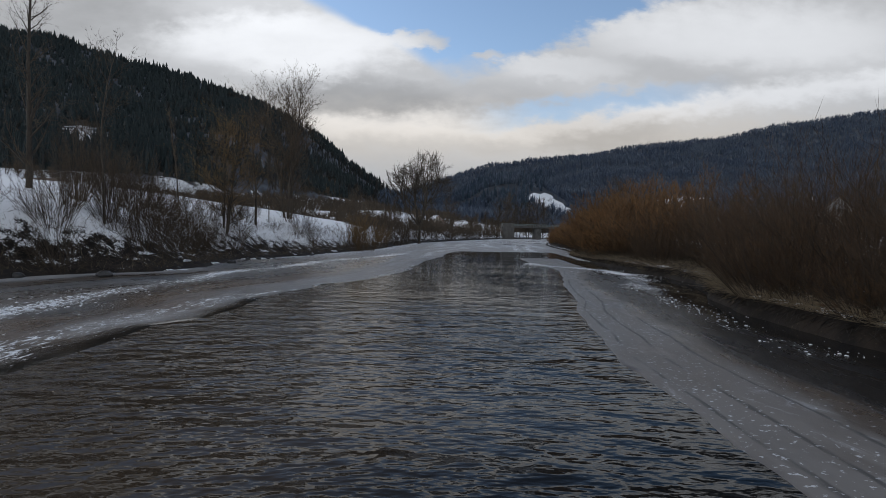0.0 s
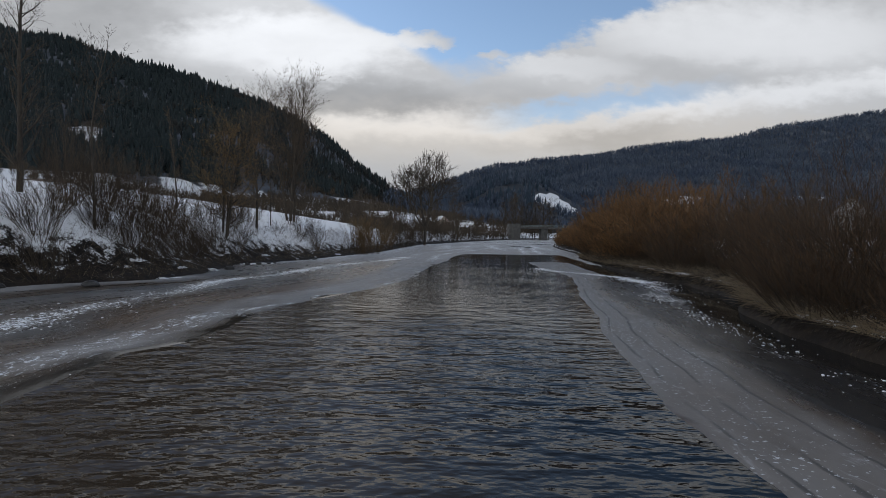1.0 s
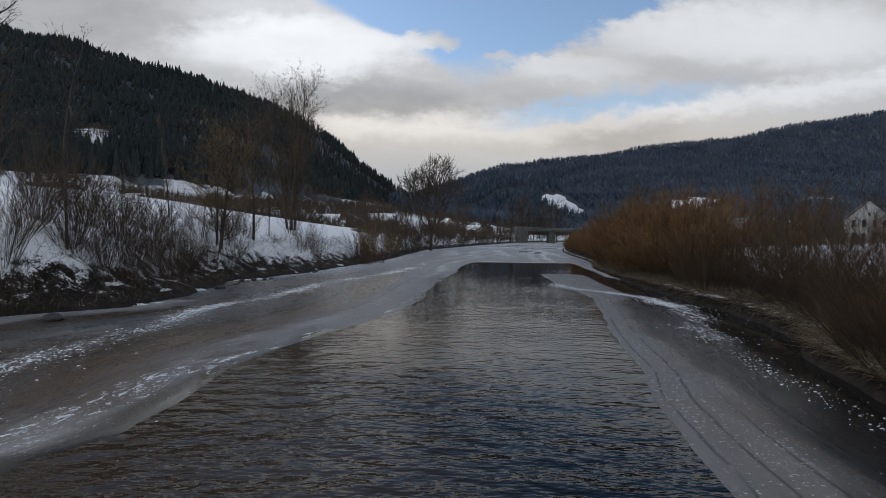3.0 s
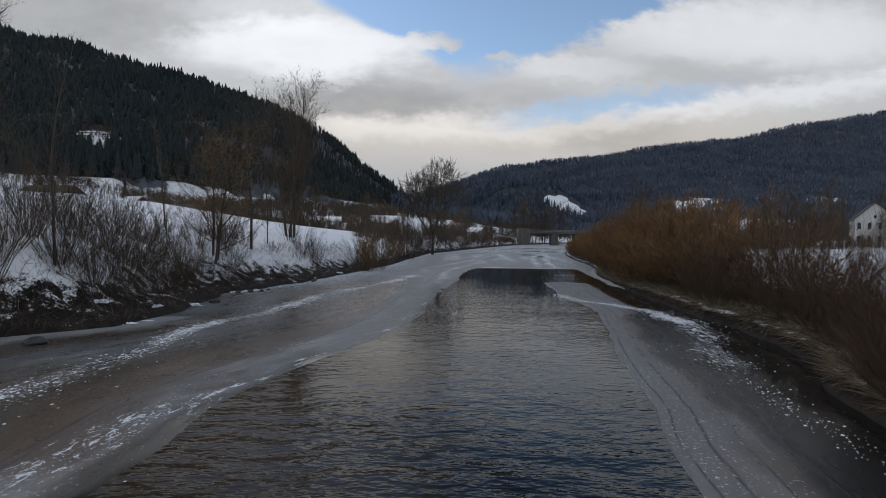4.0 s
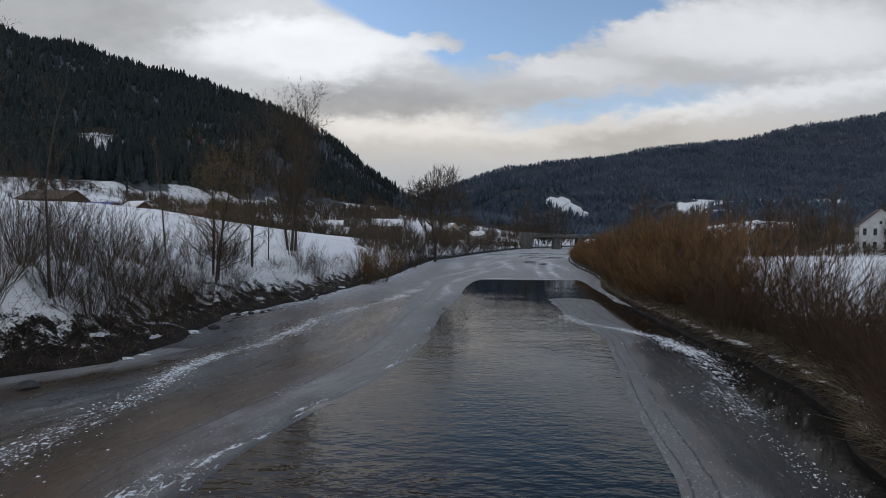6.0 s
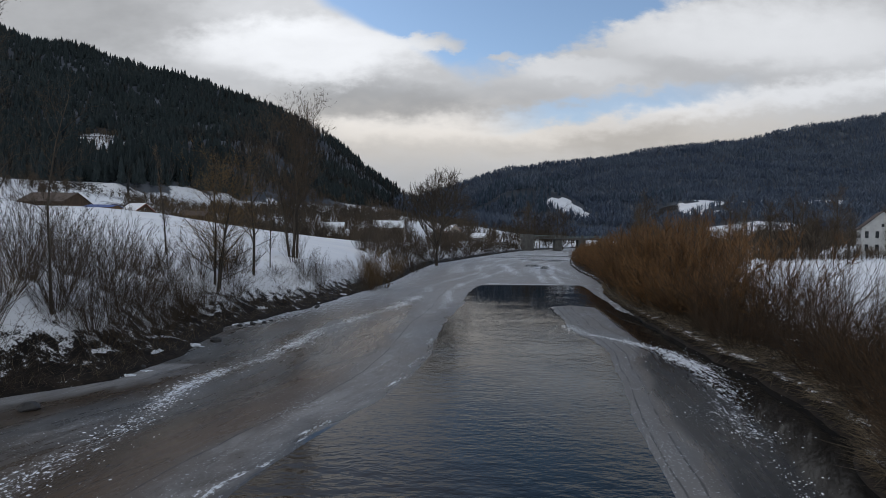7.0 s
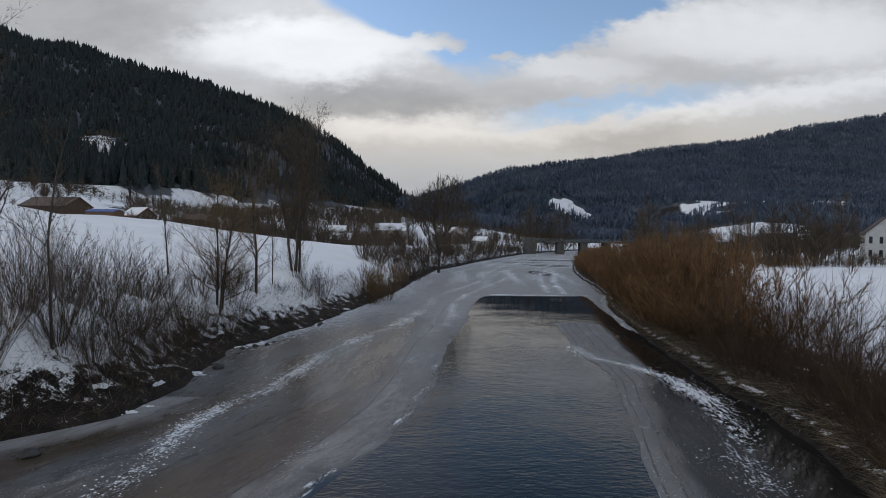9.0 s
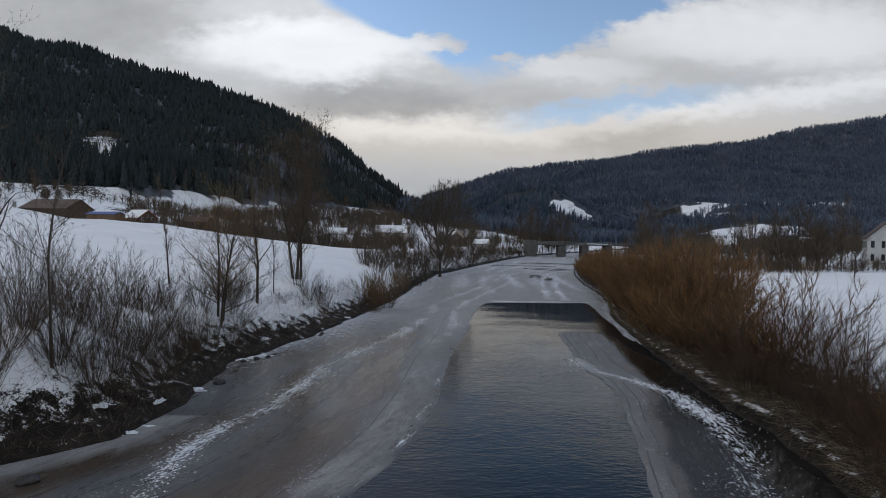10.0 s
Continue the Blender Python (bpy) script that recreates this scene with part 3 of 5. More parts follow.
def frost_of(X, Y):
    f = np.zeros_like(X)
    for kind, pts, lo, hi, k in (("a", STREAK_A, -30, 176, 0.7), ("b", STREAK_B, -30, 30, 0.6), ("c", STREAK_C, 9, 52, 1.0), ("d", STREAK_D, 101, 182, 1.1), ("d", STREAK_E, 100, 154, 1.2), ("d", STREAK_F, 62, 150, 0.9)):
        d = np.abs(X - line(Y, pts) - 0.3 * wob(Y, X, 3.0, 4)) / streak_width(kind, Y)
        k = k * line(Y, [(28, 1.45), (36, 1.0), (80, 1.0), (95, 1.4)]) if kind in "ab" else k
        k = k * line(Y, [(20, 0.1), (25, 0.4), (29, 1.1), (44, 1.1), (52, 0.7)]) if kind == "c" else k
        k = k * line(Y, [(15.5, 1.0), (19, 0.15)]) if kind == "b" else k
        k = k * line(Y, [(31.5, 1), (33.6, 0.25), (35.4, 1), (44, 1), (47.5, 0.2), (51, 0.9)]) if kind == "a" else k
        patch = 0.75 + 0.4 * wob(Y, 0, 5.5, 3 if kind == "a" else 8)
        f = np.maximum(f, k * np.clip(patch, 0, 1) * np.clip(1.3 - d / 1.4, 0, 1) * (Y > lo) * (Y < hi))
    far = smooth01((Y - 92) / 30) * np.clip(0.5 + 0.55 * wob((X - line(Y, LEFT_BANK)) * 1.6, Y / 6, 3.0, 2), 0, 1.2)
    far = np.maximum(far, smooth01((Y - 140) / 60) * 0.65)
    rim = np.clip(1 - np.abs(Y - 97.0 - 0.5 * wob(X, 0, 3, 1)) / 1.9, 0, 1) * (X > 8) * (1.15 + 0.4 * wob(X, 0, 2.2, 4))
    off = ice_edge(Y) - X
    lip = np.clip(1 - np.abs(off - 0.9 - 0.3 * wob(Y, 0, 1.7, 2)) / 0.35, 0, 1) * np.clip(0.5 + 0.7 * wob(Y, 3, 1.9, 5), 0, 1) * (Y > 14) * (Y < 44)
    shore = np.clip(1 - (X - line(Y, LEFT_BANK)) / line(Y, [(50, 5.0), (70, 8.5)]), 0, 1) * (0.2 + 0.7 * smooth01((Y - 36) / 20))
    return np.maximum.reduce([f, far, rim, shore, lip])


CRACKS = [[(33.1, -7.1), (34.7, -6.2), (36.4, -5.1), (38.3, -4.2), (40.3, -4.1), (43.1, -4.5), (46, -5.4), (49, -6.2), (51.8, -5.9)], [(28, -9.4), (29.6, -8.9), (30.8, -8.4), (32.4, -7.5)]]


def crack_of(X, Y):
    """How near a place is to one of the long curved seams in the ice."""
    m = np.zeros_like(X)
    for pts in CRACKS:
        for (y0, x0), (y1, x1) in zip(pts, pts[1:]):
            t = np.clip(((X - x0) * (x1 - x0) + (Y - y0) * (y1 - y0)) / ((x1 - x0) ** 2 + (y1 - y0) ** 2), 0, 1)
            d = np.hypot(X - x0 - t * (x1 - x0) + 0.1 * wob(Y, X, 0.8, 1), Y - y0 - t * (y1 - y0))
            m = np.maximum(m, np.clip(1 - d / 0.3, 0, 1))
    return m


def left_ice_attrs(X, Y):
    off = line(Y, ICE_EDGE) - X
    shore = X - line(Y, LEFT_BANK)
    near = 1 - smooth01((Y - 50) / 30)
    clear = np.clip(0.22 * smooth01((7.5 - shore) / 4) * smooth01((shore - 0.8) / 1.2) * (Y < 60), 0, 1)
    # thin dark ice where it meets the open water, worn wet ice further in
    thin = smooth01((0.9 + 0.7 * wob(Y, X, 2.1, 6) + line(Y, [(14, 0.9), (26, 0.3), (40, 0.0)]) - off) / 1.6) * near * 0.9
    worn = 0.35 * np.exp(-((off - 6.2 - 0.8 * wob(Y, 0, 9, 2)) / 1.6) ** 2) * near
    clear = np.maximum.reduce([clear, thin, worn])
    for cx, cy, rx, ry in ((26.0, 152, 2.6, 8), (36, 190, 8, 6), (28, 208, 12, 3), (44, 228, 14, 5)):
        clear = np.maximum(clear, smooth01((1.3 - np.hypot((X - cx) / rx, (Y - cy) / ry) - 0.25 * wob(X, Y, 3, 2)) / 0.5))
    milk = np.exp(-((off - 2.9 - 0.9 * wob(Y, X, 7, 3)) / 2.1) ** 2) * (Y < 96) * (0.85 + 0.35 * wob(X * 0.6, Y, 6, 9)) + 1.0 * (1 - near)
    milk = milk + 1.1 * smooth01((3.6 - shore) / 2.5) * (Y > 18) * (Y < 34)
    return {"frost": frost_of(X, Y), "rim": milk, "clear": clear, "across": np.where(Y < 80, off, off + (Y - 80) * 0.3),
            "crack": crack_of(X, Y), "brown": np.exp(-((off - 5.2 - line(Y, [(12, -1.5), (30, 0), (40, 0.6), (50, 1.2)]) - 0.7 * wob(Y, X, 5, 2)) / 1.9) ** 2) * near * (0.8 + 0.4 * wob(X, Y, 3.3, 5)),
            "sink": 0.045 * smooth01(1 - off / 0.9) * near}


def right_ice_attrs(X, Y):
    off, shore = X - line(Y, ICE_RIGHT), line(Y, RIGHT_BANK) - X
    clear = smooth01((line(Y, [(15, 2.3), (27, 3.9)]) - shore) / 1.8)
    wide = line(Y, [(6, 2.6), (10, 2.4), (20, 1.7), (30, 1.3), (36, 1.6), (42, 3.0), (48, 5.0)])
    milk = smooth01((wide + 0.25 * wob(Y, 0, 2.3, 4) - off) / 0.5) * smooth01((off - 0.02) / 0.25)
    dull = smooth01((off - wide + 0.3 * wob(Y, X, 2.0, 3)) / 0.9) * (Y < 46)
    clear = np.maximum(clear, 0.25 * dull)
    return {"frost": frost_of(X, Y), "rim": milk, "clear": clear, "across": off, "brown": dull, "sink": 0.04 * smooth01(1 - off / 0.4) * (Y < 40)}


def margin_attrs(X, Y):
    shore = line(Y, RIGHT_BANK) - X
    return {"frost": 0.75 * smooth01((1.4 + 0.6 * wob(Y, X, 2.0, 5) - shore) / 1.0), "rim": 0.9 + 0.3 * wob(X, Y, 2.5, 4), "clear": 0 * X, "across": shore, "brown": 0 * X}


ys = np.concatenate([np.arange(-300, -20, 6.0), np.arange(-20, 140, 0.8), np.arange(140, 500, 3.0)])
water = strip("water", ys, left_bank(ys) - 0.6, right_bank(ys) + 0.6, 12, -0.022, 0, WATER, lambda X, Y: {})
tagged(water, "dark rippled river water reflecting the cloudy sky", "river", kind="structure")

ICE_EDGE = ICE_LEFT[:-1] + [(93.6, 6.9), (94.6, 8.2), (95.3, 11), (95.7, 16), (96.3, 20.5), (97.4, 23.9), (98, 28.4), (104, 29.2), (113, 31), (133, 33), (162, 37.8), (200, 46.5), (286, 76.5), (303, 84.5), (400, 150.5), (600, 270.5)]
ys = np.concatenate([np.arange(-250, -20, 4.0), np.arange(-20, 60, 0.15), np.arange(60, 90, 0.3), np.arange(90, 99, 0.1), np.arange(99, 200, 0.6), np.arange(200, 500, 2.0)])
edge = line(ys, ICE_EDGE) + 0.15 * wob(ys, 0, 2.4, 5) + jag(ys, 3, 0.2)
ice = strip("ice_sheet", ys, left_bank(ys) - 0.5, edge, 80, 0.0, 0.05, ICE, left_ice_attrs)
tagged(ice, "wide grey wet river ice with frosty white streaks", "ice", group="river ice")

ys = np.concatenate([np.arange(-250, -20, 4.0), np.arange(-20, 67.3, 0.15)])
edge = line(ys, ICE_RIGHT) + 0.08 * wob(ys, 5, 2.8, 7) + jag(ys, 4, 0.13)
outer = np.where(ys < 50, right_bank(ys) + 0.4, line(ys, [(50, 18.9), (56, 18.0), (63, 18.5), (65.6, 17.6), (67.3, 15.5)]))
ice = strip("ice_sheet", ys, edge, outer, 36, 0.0, 0.06, ICE_SHELF, right_ice_attrs)
tagged(ice, "pale grey ice shelf along the steep bank with a snowy streak", "ice", group="river ice")

ys = np.arange(59.0, 98.0, 0.15)
edge = line(ys, [(59, 20.2), (63, 19.9), (67, 20.3), (77, 21.7), (88, 23.1), (95, 23.9), (98, 24.0)]) + 0.1 * wob(ys, 5, 2.8, 3) + jag(ys, 6, 0.15)
ice = strip("ice_sheet", ys, edge, right_bank(ys) + 0.4, 20, -0.004, 0.05, ICE, margin_attrs)
tagged(ice, "narrow pale ice margin along the reed of the steep bank", "ice", group="river ice")


# ---- trees and shrubs ----
def stick(rng, p, d, length, r, n, bend, up, out):
    """A bent tapering limb; returns its nodes with direction and radius."""
    nodes = []
    for i in range(n):
        d = (d + Vector((rng.gauss(0, bend), rng.gauss(0, bend), rng.gauss(0, bend) + up))).normalized()
        q = p + d * (length / n)
        r1 = r * (1 - 0.75 * (i + 1) / n)
        r0 = r * (1 - 0.75 * i / n)
        out.append((*p, *q, r0, r1))
        nodes.append((q, d, r1, (i + 1) / n))
        p = q
    return nodes


def off_axis(rng, d, degrees):
    side = d.cross(Vector((rng.gauss(0, 1), rng.gauss(0, 1), rng.gauss(0, 1)))).normalized()
    a = radians(degrees)
    return (d * math.cos(a) + side * math.sin(a)).normalized()


def tree_meshes(seed, height, spread, stems=1, bare=0.3, limbs=4, twigs=4, open_angle=45, trunk_r=None, up=0.12, mat=None, fine=2, tw_r=0.012):
    """Meshes for trunk, limbs and twigs of one bare broadleaf tree that stands at the origin."""
    rng = random.Random(seed)
    trunks, limb, twig = [], [], []
    r = trunk_r or height * 0.013
    for s in range(stems):
        trunk = []
        trunks.append(trunk)
        lean = Vector((0, 0, 1)) if stems == 1 else off_axis(rng, Vector((0, 0, 1)), rng.uniform(4, 11))
        h = height * (1 if s == 0 else rng.uniform(0.75, 0.95))
        start = Vector((rng.uniform(-0.9, 0.9), rng.uniform(-0.5, 0.5), -0.3)) if stems > 1 else Vector((0, 0, -0.3))
        for q, d, rr, f in stick(rng, start, lean, h, r, 10, 0.035, 0.03, trunk):
            if f < bare:
                continue
            for _ in range(limbs):
                L = spread * (1.0 - 0.42 * f) * rng.uniform(0.5, 1.15)
                ld = off_axis(rng, d, rng.uniform(open_angle * 0.6, open_angle * 1.3))
                for q2, d2, r2, f2 in stick(rng, q - d * rng.uniform(0, h / 10), ld, L, max(rr * 0.5, 0.02), 4, 0.12, up, limb):
                    for _ in range(twigs):
                        td = off_axis(rng, d2, rng.uniform(20, 55))
                        for q3, d3, r3, f3 in stick(rng, q2, td, L * rng.uniform(0.25, 0.5), max(r2 * 0.5, tw_r), 2, 0.18, up * 1.2, twig):
                            for _ in range(fine):
                                q4 = q3 + off_axis(rng, d3, rng.uniform(15, 45)) * (L * rng.uniform(0.1, 0.22))
                                twig.append((*q3, *q4, tw_r * 0.8, 0.002))
    return [tubes("trunk", one, 7, BARK) for one in trunks], tubes("branchwork", limb, 4, BARK), tubes("crown", twig, 3, mat or TWIG_DARK, cone=True)


def dome_meshes(seed, bole, reach, radius):
    """An old tree whose short bole splits into limbs that fork again and again to a round open crown."""
    rng = random.Random(seed)
    trunk, limb, twig = [], [], []
    stick(rng, Vector((0, 0, -0.3)), Vector((0, 0, 1)), bole + 0.3, radius, 6, 0.03, 0.0, trunk)

    def fork(p, d, L, r, level):
        steps = stick(rng, p, d, L, r, 3, 0.13, 0.03, limb if level < 4 else twig)
        q, d2 = steps[-1][0], steps[-1][1]
        if level == 6:
            return
        for k in range(3 if level < 4 else 4):
            at = q if k < 2 else steps[1][0]
            fork(at, off_axis(rng, d2, rng.uniform(18, 46)), L * rng.uniform(0.62, 0.84), max(r * 0.74, 0.05), level + 1)

    for k in range(6):
        a = k * 1.047 + rng.uniform(-0.3, 0.3)
        lean = radians((12, 52, 34, 56, 30, 54)[k])
        d = Vector((math.cos(a) * math.sin(lean), math.sin(a) * math.sin(lean), math.cos(lean)))
        fork(Vector((0, 0, bole * (0.72 + 0.05 * k))), d, reach * rng.uniform(0.85, 1.1), radius * 0.6, 1)
    return [tubes("trunk", trunk, 8, BARK)], tubes("branchwork", limb, 4, BARK), tubes("crown", twig, 3, BARK, cone=True)


def tree(meshes, m, label, group="", name="bare_tree"):
    ob = new(name)
    ob.matrix_world = m
    for one in meshes[0]:
        part("trunk", one, ob)
    tagged(part("branchwork", meshes[1], ob), kind="stuff")
    tagged(part("crown", meshes[2], ob), kind="stuff")
    return tagged(ob, label, "tree", group)


def shrub_meshes(seed, height, width, stems, twigs, mat_stem, mat_twig, arch=0.03, sub=1, tw_r=0.009, thick=1.0, bend=0.07):
    """Many stems that fan out from one stool."""
    rng = random.Random(seed)
    stem, twig = [], []
    for _ in range(stems):
        a, f = rng.uniform(0, 2 * math.pi), rng.random() ** 0.7
        base = Vector((math.cos(a), math.sin(a), 0)) * (f * width * 0.16)
        d = Vector((math.cos(a) * f * width * 0.5, math.sin(a) * f * width * 0.5, height * rng.uniform(0.8, 1.0))).normalized()
        L = height * rng.uniform(0.6, 1.08) * (1 - 0.18 * f)
        base.z = -0.25
        for q, d2, r2, g in stick(rng, base, d, L, rng.uniform(0.012, 0.03) * thick, 5, bend, -arch * f, stem):
            if g < 0.3:
                continue
            for _ in range(twigs):
                td = off_axis(rng, d2, rng.uniform(8, 30))
                q3 = q + td * (L * rng.uniform(0.12, 0.32))
                twig.append((*q, *q3, max(r2 * 0.6, tw_r), 0.002))
                for _ in range(sub):
                    k = rng.uniform(0.3, 0.9)
                    p4 = q + (q3 - q) * k
                    q4 = p4 + off_axis(rng, td, rng.uniform(15, 40)) * (L * rng.uniform(0.05, 0.13))
                    twig.append((*p4, *q4, tw_r * 0.8, 0.002))
    return tubes("stem_fan", stem, 3, mat_stem), tubes("crown", twig, 3, mat_twig, cone=True)


def vase_meshes(seed, height, width, stems, shoots, twigs, mat_stem, mat_twig, tw_r=0.007, thick=1.0, bend=0.07, lift=0.05, fork=(14, 42), spray=34):
    """A bush of forked stems that rise from one stool, with upright side shoots and fine twigs."""
    rng = random.Random(seed)
    stem, twig = [], []
    for _ in range(stems):
        a, f = rng.uniform(0, 2 * math.pi), rng.random() ** 0.6
        base = Vector((math.cos(a) * f * width * 0.14, math.sin(a) * f * width * 0.14, -0.3))
        d = Vector((math.cos(a) * f * width * 0.62, math.sin(a) * f * width * 0.62, height * 0.85)).normalized()
        L = height * rng.uniform(0.62, 1.1) * (1 - 0.12 * f)
        for q, d2, r2, g in stick(rng, base, d, L, rng.uniform(0.016, 0.034) * thick, 6, bend, lift * f, stem):
            if g < 0.22:
                continue
            for _ in range(shoots):
                sd = off_axis(rng, d2, rng.uniform(*fork))
                for q3, d3, r3, g3 in stick(rng, q, sd, L * rng.uniform(0.16, 0.36) * (1.15 - 0.5 * g), max(r2 * 0.55, tw_r * 1.1), 3, bend * 1.4, 0.1, stem):
                    for _ in range(twigs):
                        q4 = q3 + off_axis(rng, d3, rng.uniform(5, spray)) * (L * rng.uniform(0.06, 0.17))
                        twig.append((*q3, *q4, tw_r, 0.002))
    return tubes("stem_fan", stem, 3, mat_stem), tubes("crown", twig, 3, mat_twig, cone=True)


def shrub(meshes, m, label, group, name="shrub"):
    ob = new(name)
    ob.matrix_world = m
    tagged(part("stem_fan", meshes[0], ob), kind="stuff")
    tagged(part("crown", meshes[1], ob), kind="stuff")
    return tagged(ob, label, "shrub", group)


def stand(x, y, turn=0.0, scale=1.0, sink=0.05, squash=1.0):
    z = float(ground_z(x, y)) - sink
    return Matrix.LocRotScale((x, y, z), Euler((0, 0, radians(turn))), (scale, scale, scale * squash))


def put_copy(ob, m):
    """A copy whose scale comes from m."""
    c = copy_thing(ob, m)
    c.matrix_basis = m
    return c


# single trees of the snowy bank
tree(tree_meshes(11, 18.8, 6.2, stems=4, bare=0.28, limbs=4, twigs=4, open_angle=36, trunk_r=0.18, up=0.13, tw_r=0.015, fine=3), stand(-19.2, 76),
     "tall bare riverside tree with several dark trunks", "trees on the snowy bank")
tree(tree_meshes(12, 12.5, 4.2, stems=1, bare=0.22, limbs=3, twigs=3, open_angle=48, trunk_r=0.085, up=0.1), stand(-21.1, 32.2),
     "slender bare tree with open branches on the snowy bank", "trees on the snowy bank")
tree(tree_meshes(13, 18.0, 4.8, stems=1, bare=0.16, limbs=3, twigs=3, open_angle=40, trunk_r=0.25, up=0.1), stand(-31.4, 40),
     "thick-trunked bare tree on the snowy slope", "trees on the snowy bank")
tree(tree_meshes(14, 11.5, 5.4, stems=3, bare=0.2, limbs=3, twigs=4, open_angle=54, trunk_r=0.11, up=0.09, mat=TWIG_OCHRE, tw_r=0.008), stand(-19.8, 52.2),
     "bare willow tree with brown twigs on the snowy bank", "trees on the snowy bank")
tree(tree_meshes(15, 14.5, 4.8, stems=1, bare=0.25, limbs=4, twigs=3, open_angle=42, trunk_r=0.15), stand(-18.9, 59.2),
     "upright bare alder tree with a dark trunk", "trees on the snowy bank")
tree(tree_meshes(16, 8.5, 1.6, stems=1, bare=0.3, limbs=3, twigs=2, open_angle=35, trunk_r=0.07), stand(-18.8, 64.5),
     "thin young bare tree standing in snow", "trees on the snowy bank")
tree(tree_meshes(17, 10.5, 1.5, stems=1, bare=0.25, limbs=3, twigs=3, open_angle=30, trunk_r=0.08, up=0.2), stand(-26.4, 56.3),
     "thin upright young tree standing alone in snow", "trees on the snowy bank")
tree(dome_meshes(16, 5.0, 5.6, 0.46), stand(-0.6, 147, 0, 1.08, 0.05, 1.2),
     "large round-crowned bare tree on the river bank", "trees on the snowy bank")

# shrubs of the snowy bank
DARK_SHRUBS = [vase_meshes(20 + i, h, w, n, 1, 3, TWIG_DARK, TWIG_DARK, tw_r=0.0065, thick=0.72, bend=0.06) for i, (h, w, n) in enumerate([(5.0, 5.0, 40), (4.3, 5.6, 44), (5.6, 4.4, 38), (3.0, 4.2, 40)])]
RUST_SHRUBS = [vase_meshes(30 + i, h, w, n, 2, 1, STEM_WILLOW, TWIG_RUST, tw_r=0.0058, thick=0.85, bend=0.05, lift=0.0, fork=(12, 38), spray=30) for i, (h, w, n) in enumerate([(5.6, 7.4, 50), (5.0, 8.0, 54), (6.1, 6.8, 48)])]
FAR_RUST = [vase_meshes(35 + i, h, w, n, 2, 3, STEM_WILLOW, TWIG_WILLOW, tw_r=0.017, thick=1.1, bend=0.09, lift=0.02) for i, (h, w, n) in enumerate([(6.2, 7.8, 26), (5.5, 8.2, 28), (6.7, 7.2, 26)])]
FAR_DARK = [shrub_meshes(25 + i, h, w, n, k, BARK, TWIG_DARK, tw_r=0.022, thick=1.6) for i, (h, w, n, k) in enumerate([(5.4, 5.2, 36, 2), (4.4, 5.6, 40, 2), (5.9, 4.6, 34, 2), (3.2, 4.2, 32, 2)])]
rng = random.Random(5)
first, rust = [None] * 8, [None] * 6


def plant_dark(x, y, scale, kind, label="leafless grey-brown bush on the snowy bank"):
    m = stand(x, y, rng.uniform(0, 360), scale, 0.1, rng.uniform(0.9, 1.1))
    kind += 4 * (y > 76)
    if first[kind] is None:
        first[kind] = shrub((DARK_SHRUBS + FAR_DARK)[kind], m, label, "bushes on the snowy bank")
        return first[kind]
    return tagged(put_copy(first[kind], m), label)


y = 8.0
while y < 74:
    gap = 0.8 if 50 < y < 55 else 1.0
    for row in (1.8, 3.6, 5.4, 7.4):
        if rng.random() < (0.6 if row < 6 else 0.32) * gap * (0.66 if y < 34 else 0.95 if y < 50 else 1.0):
            yy = y + rng.uniform(-0.9, 0.9)
            tall = rng.uniform(0.72, 1.05) * (0.7 if row < 2 else 1.0) * (0.8 if yy > 52 else 1.0)
            plant_dark(float(left_bank(yy)) - row - rng.uniform(0, 1.2), yy, tall, rng.choice((0, 1, 2, 3)))
    y += 1.5 if y < 46 else 2.1
state = rng.getstate()
for x, yy, sc, k in [(-20.4, 26.5, 0.85, 1), (-22.0, 28.5, 0.9, 0), (-23.2, 31.5, 0.9, 1), (-21.4, 33, 0.85, 0), (-24.4, 35, 0.9, 2)]:
    plant_dark(x, yy, sc, k)
rng.setstate(state)
OCHRE_SHRUB = vase_meshes(39, 4.6, 3.0, 44, 1, 2, TWIG_BROWN, TWIG_OCHRE, tw_r=0.011, thick=0.8, bend=0.05)
ochre = None
for x, yy, sc, turn in [(-9.6, 82.5, 1.2, 0), (-8.3, 85, 1.2, 70), (-10.2, 86.5, 1.1, 150), (-11.0, 83.5, 0.95, 210), (-8.0, 103.5, 0.85, 40), (-7.0, 106, 0.8, 200)]:
    m = stand(x, yy, turn, sc, 0.1)
    label = "dense upright brown bush at the ice edge"
    ochre = tagged(put_copy(ochre, m), label) if ochre else shrub(OCHRE_SHRUB, m, label, "bushes on the snowy bank")
for x, yy, sc, k in [(-9.8, 80, 0.7, 3), (-8.6, 94, 0.6, 3), (-5.0, 121, 0.8, 3), (-4.4, 132, 0.8, 1)]:
    plant_dark(x, yy, sc, k, "dense brown leafless bush at the ice edge")
y = 112.0
while y < 300:
    for row in (1.0, 4.0, 8.0):
        yy = y + rng.uniform(-2, 2)
        plant_dark(float(left_bank(yy)) - row - rng.uniform(0, 3), yy, rng.uniform(0.7, 1.15), rng.choice((0, 1, 1, 3)), "leafless bush on the far river bank")
    y += 5.0

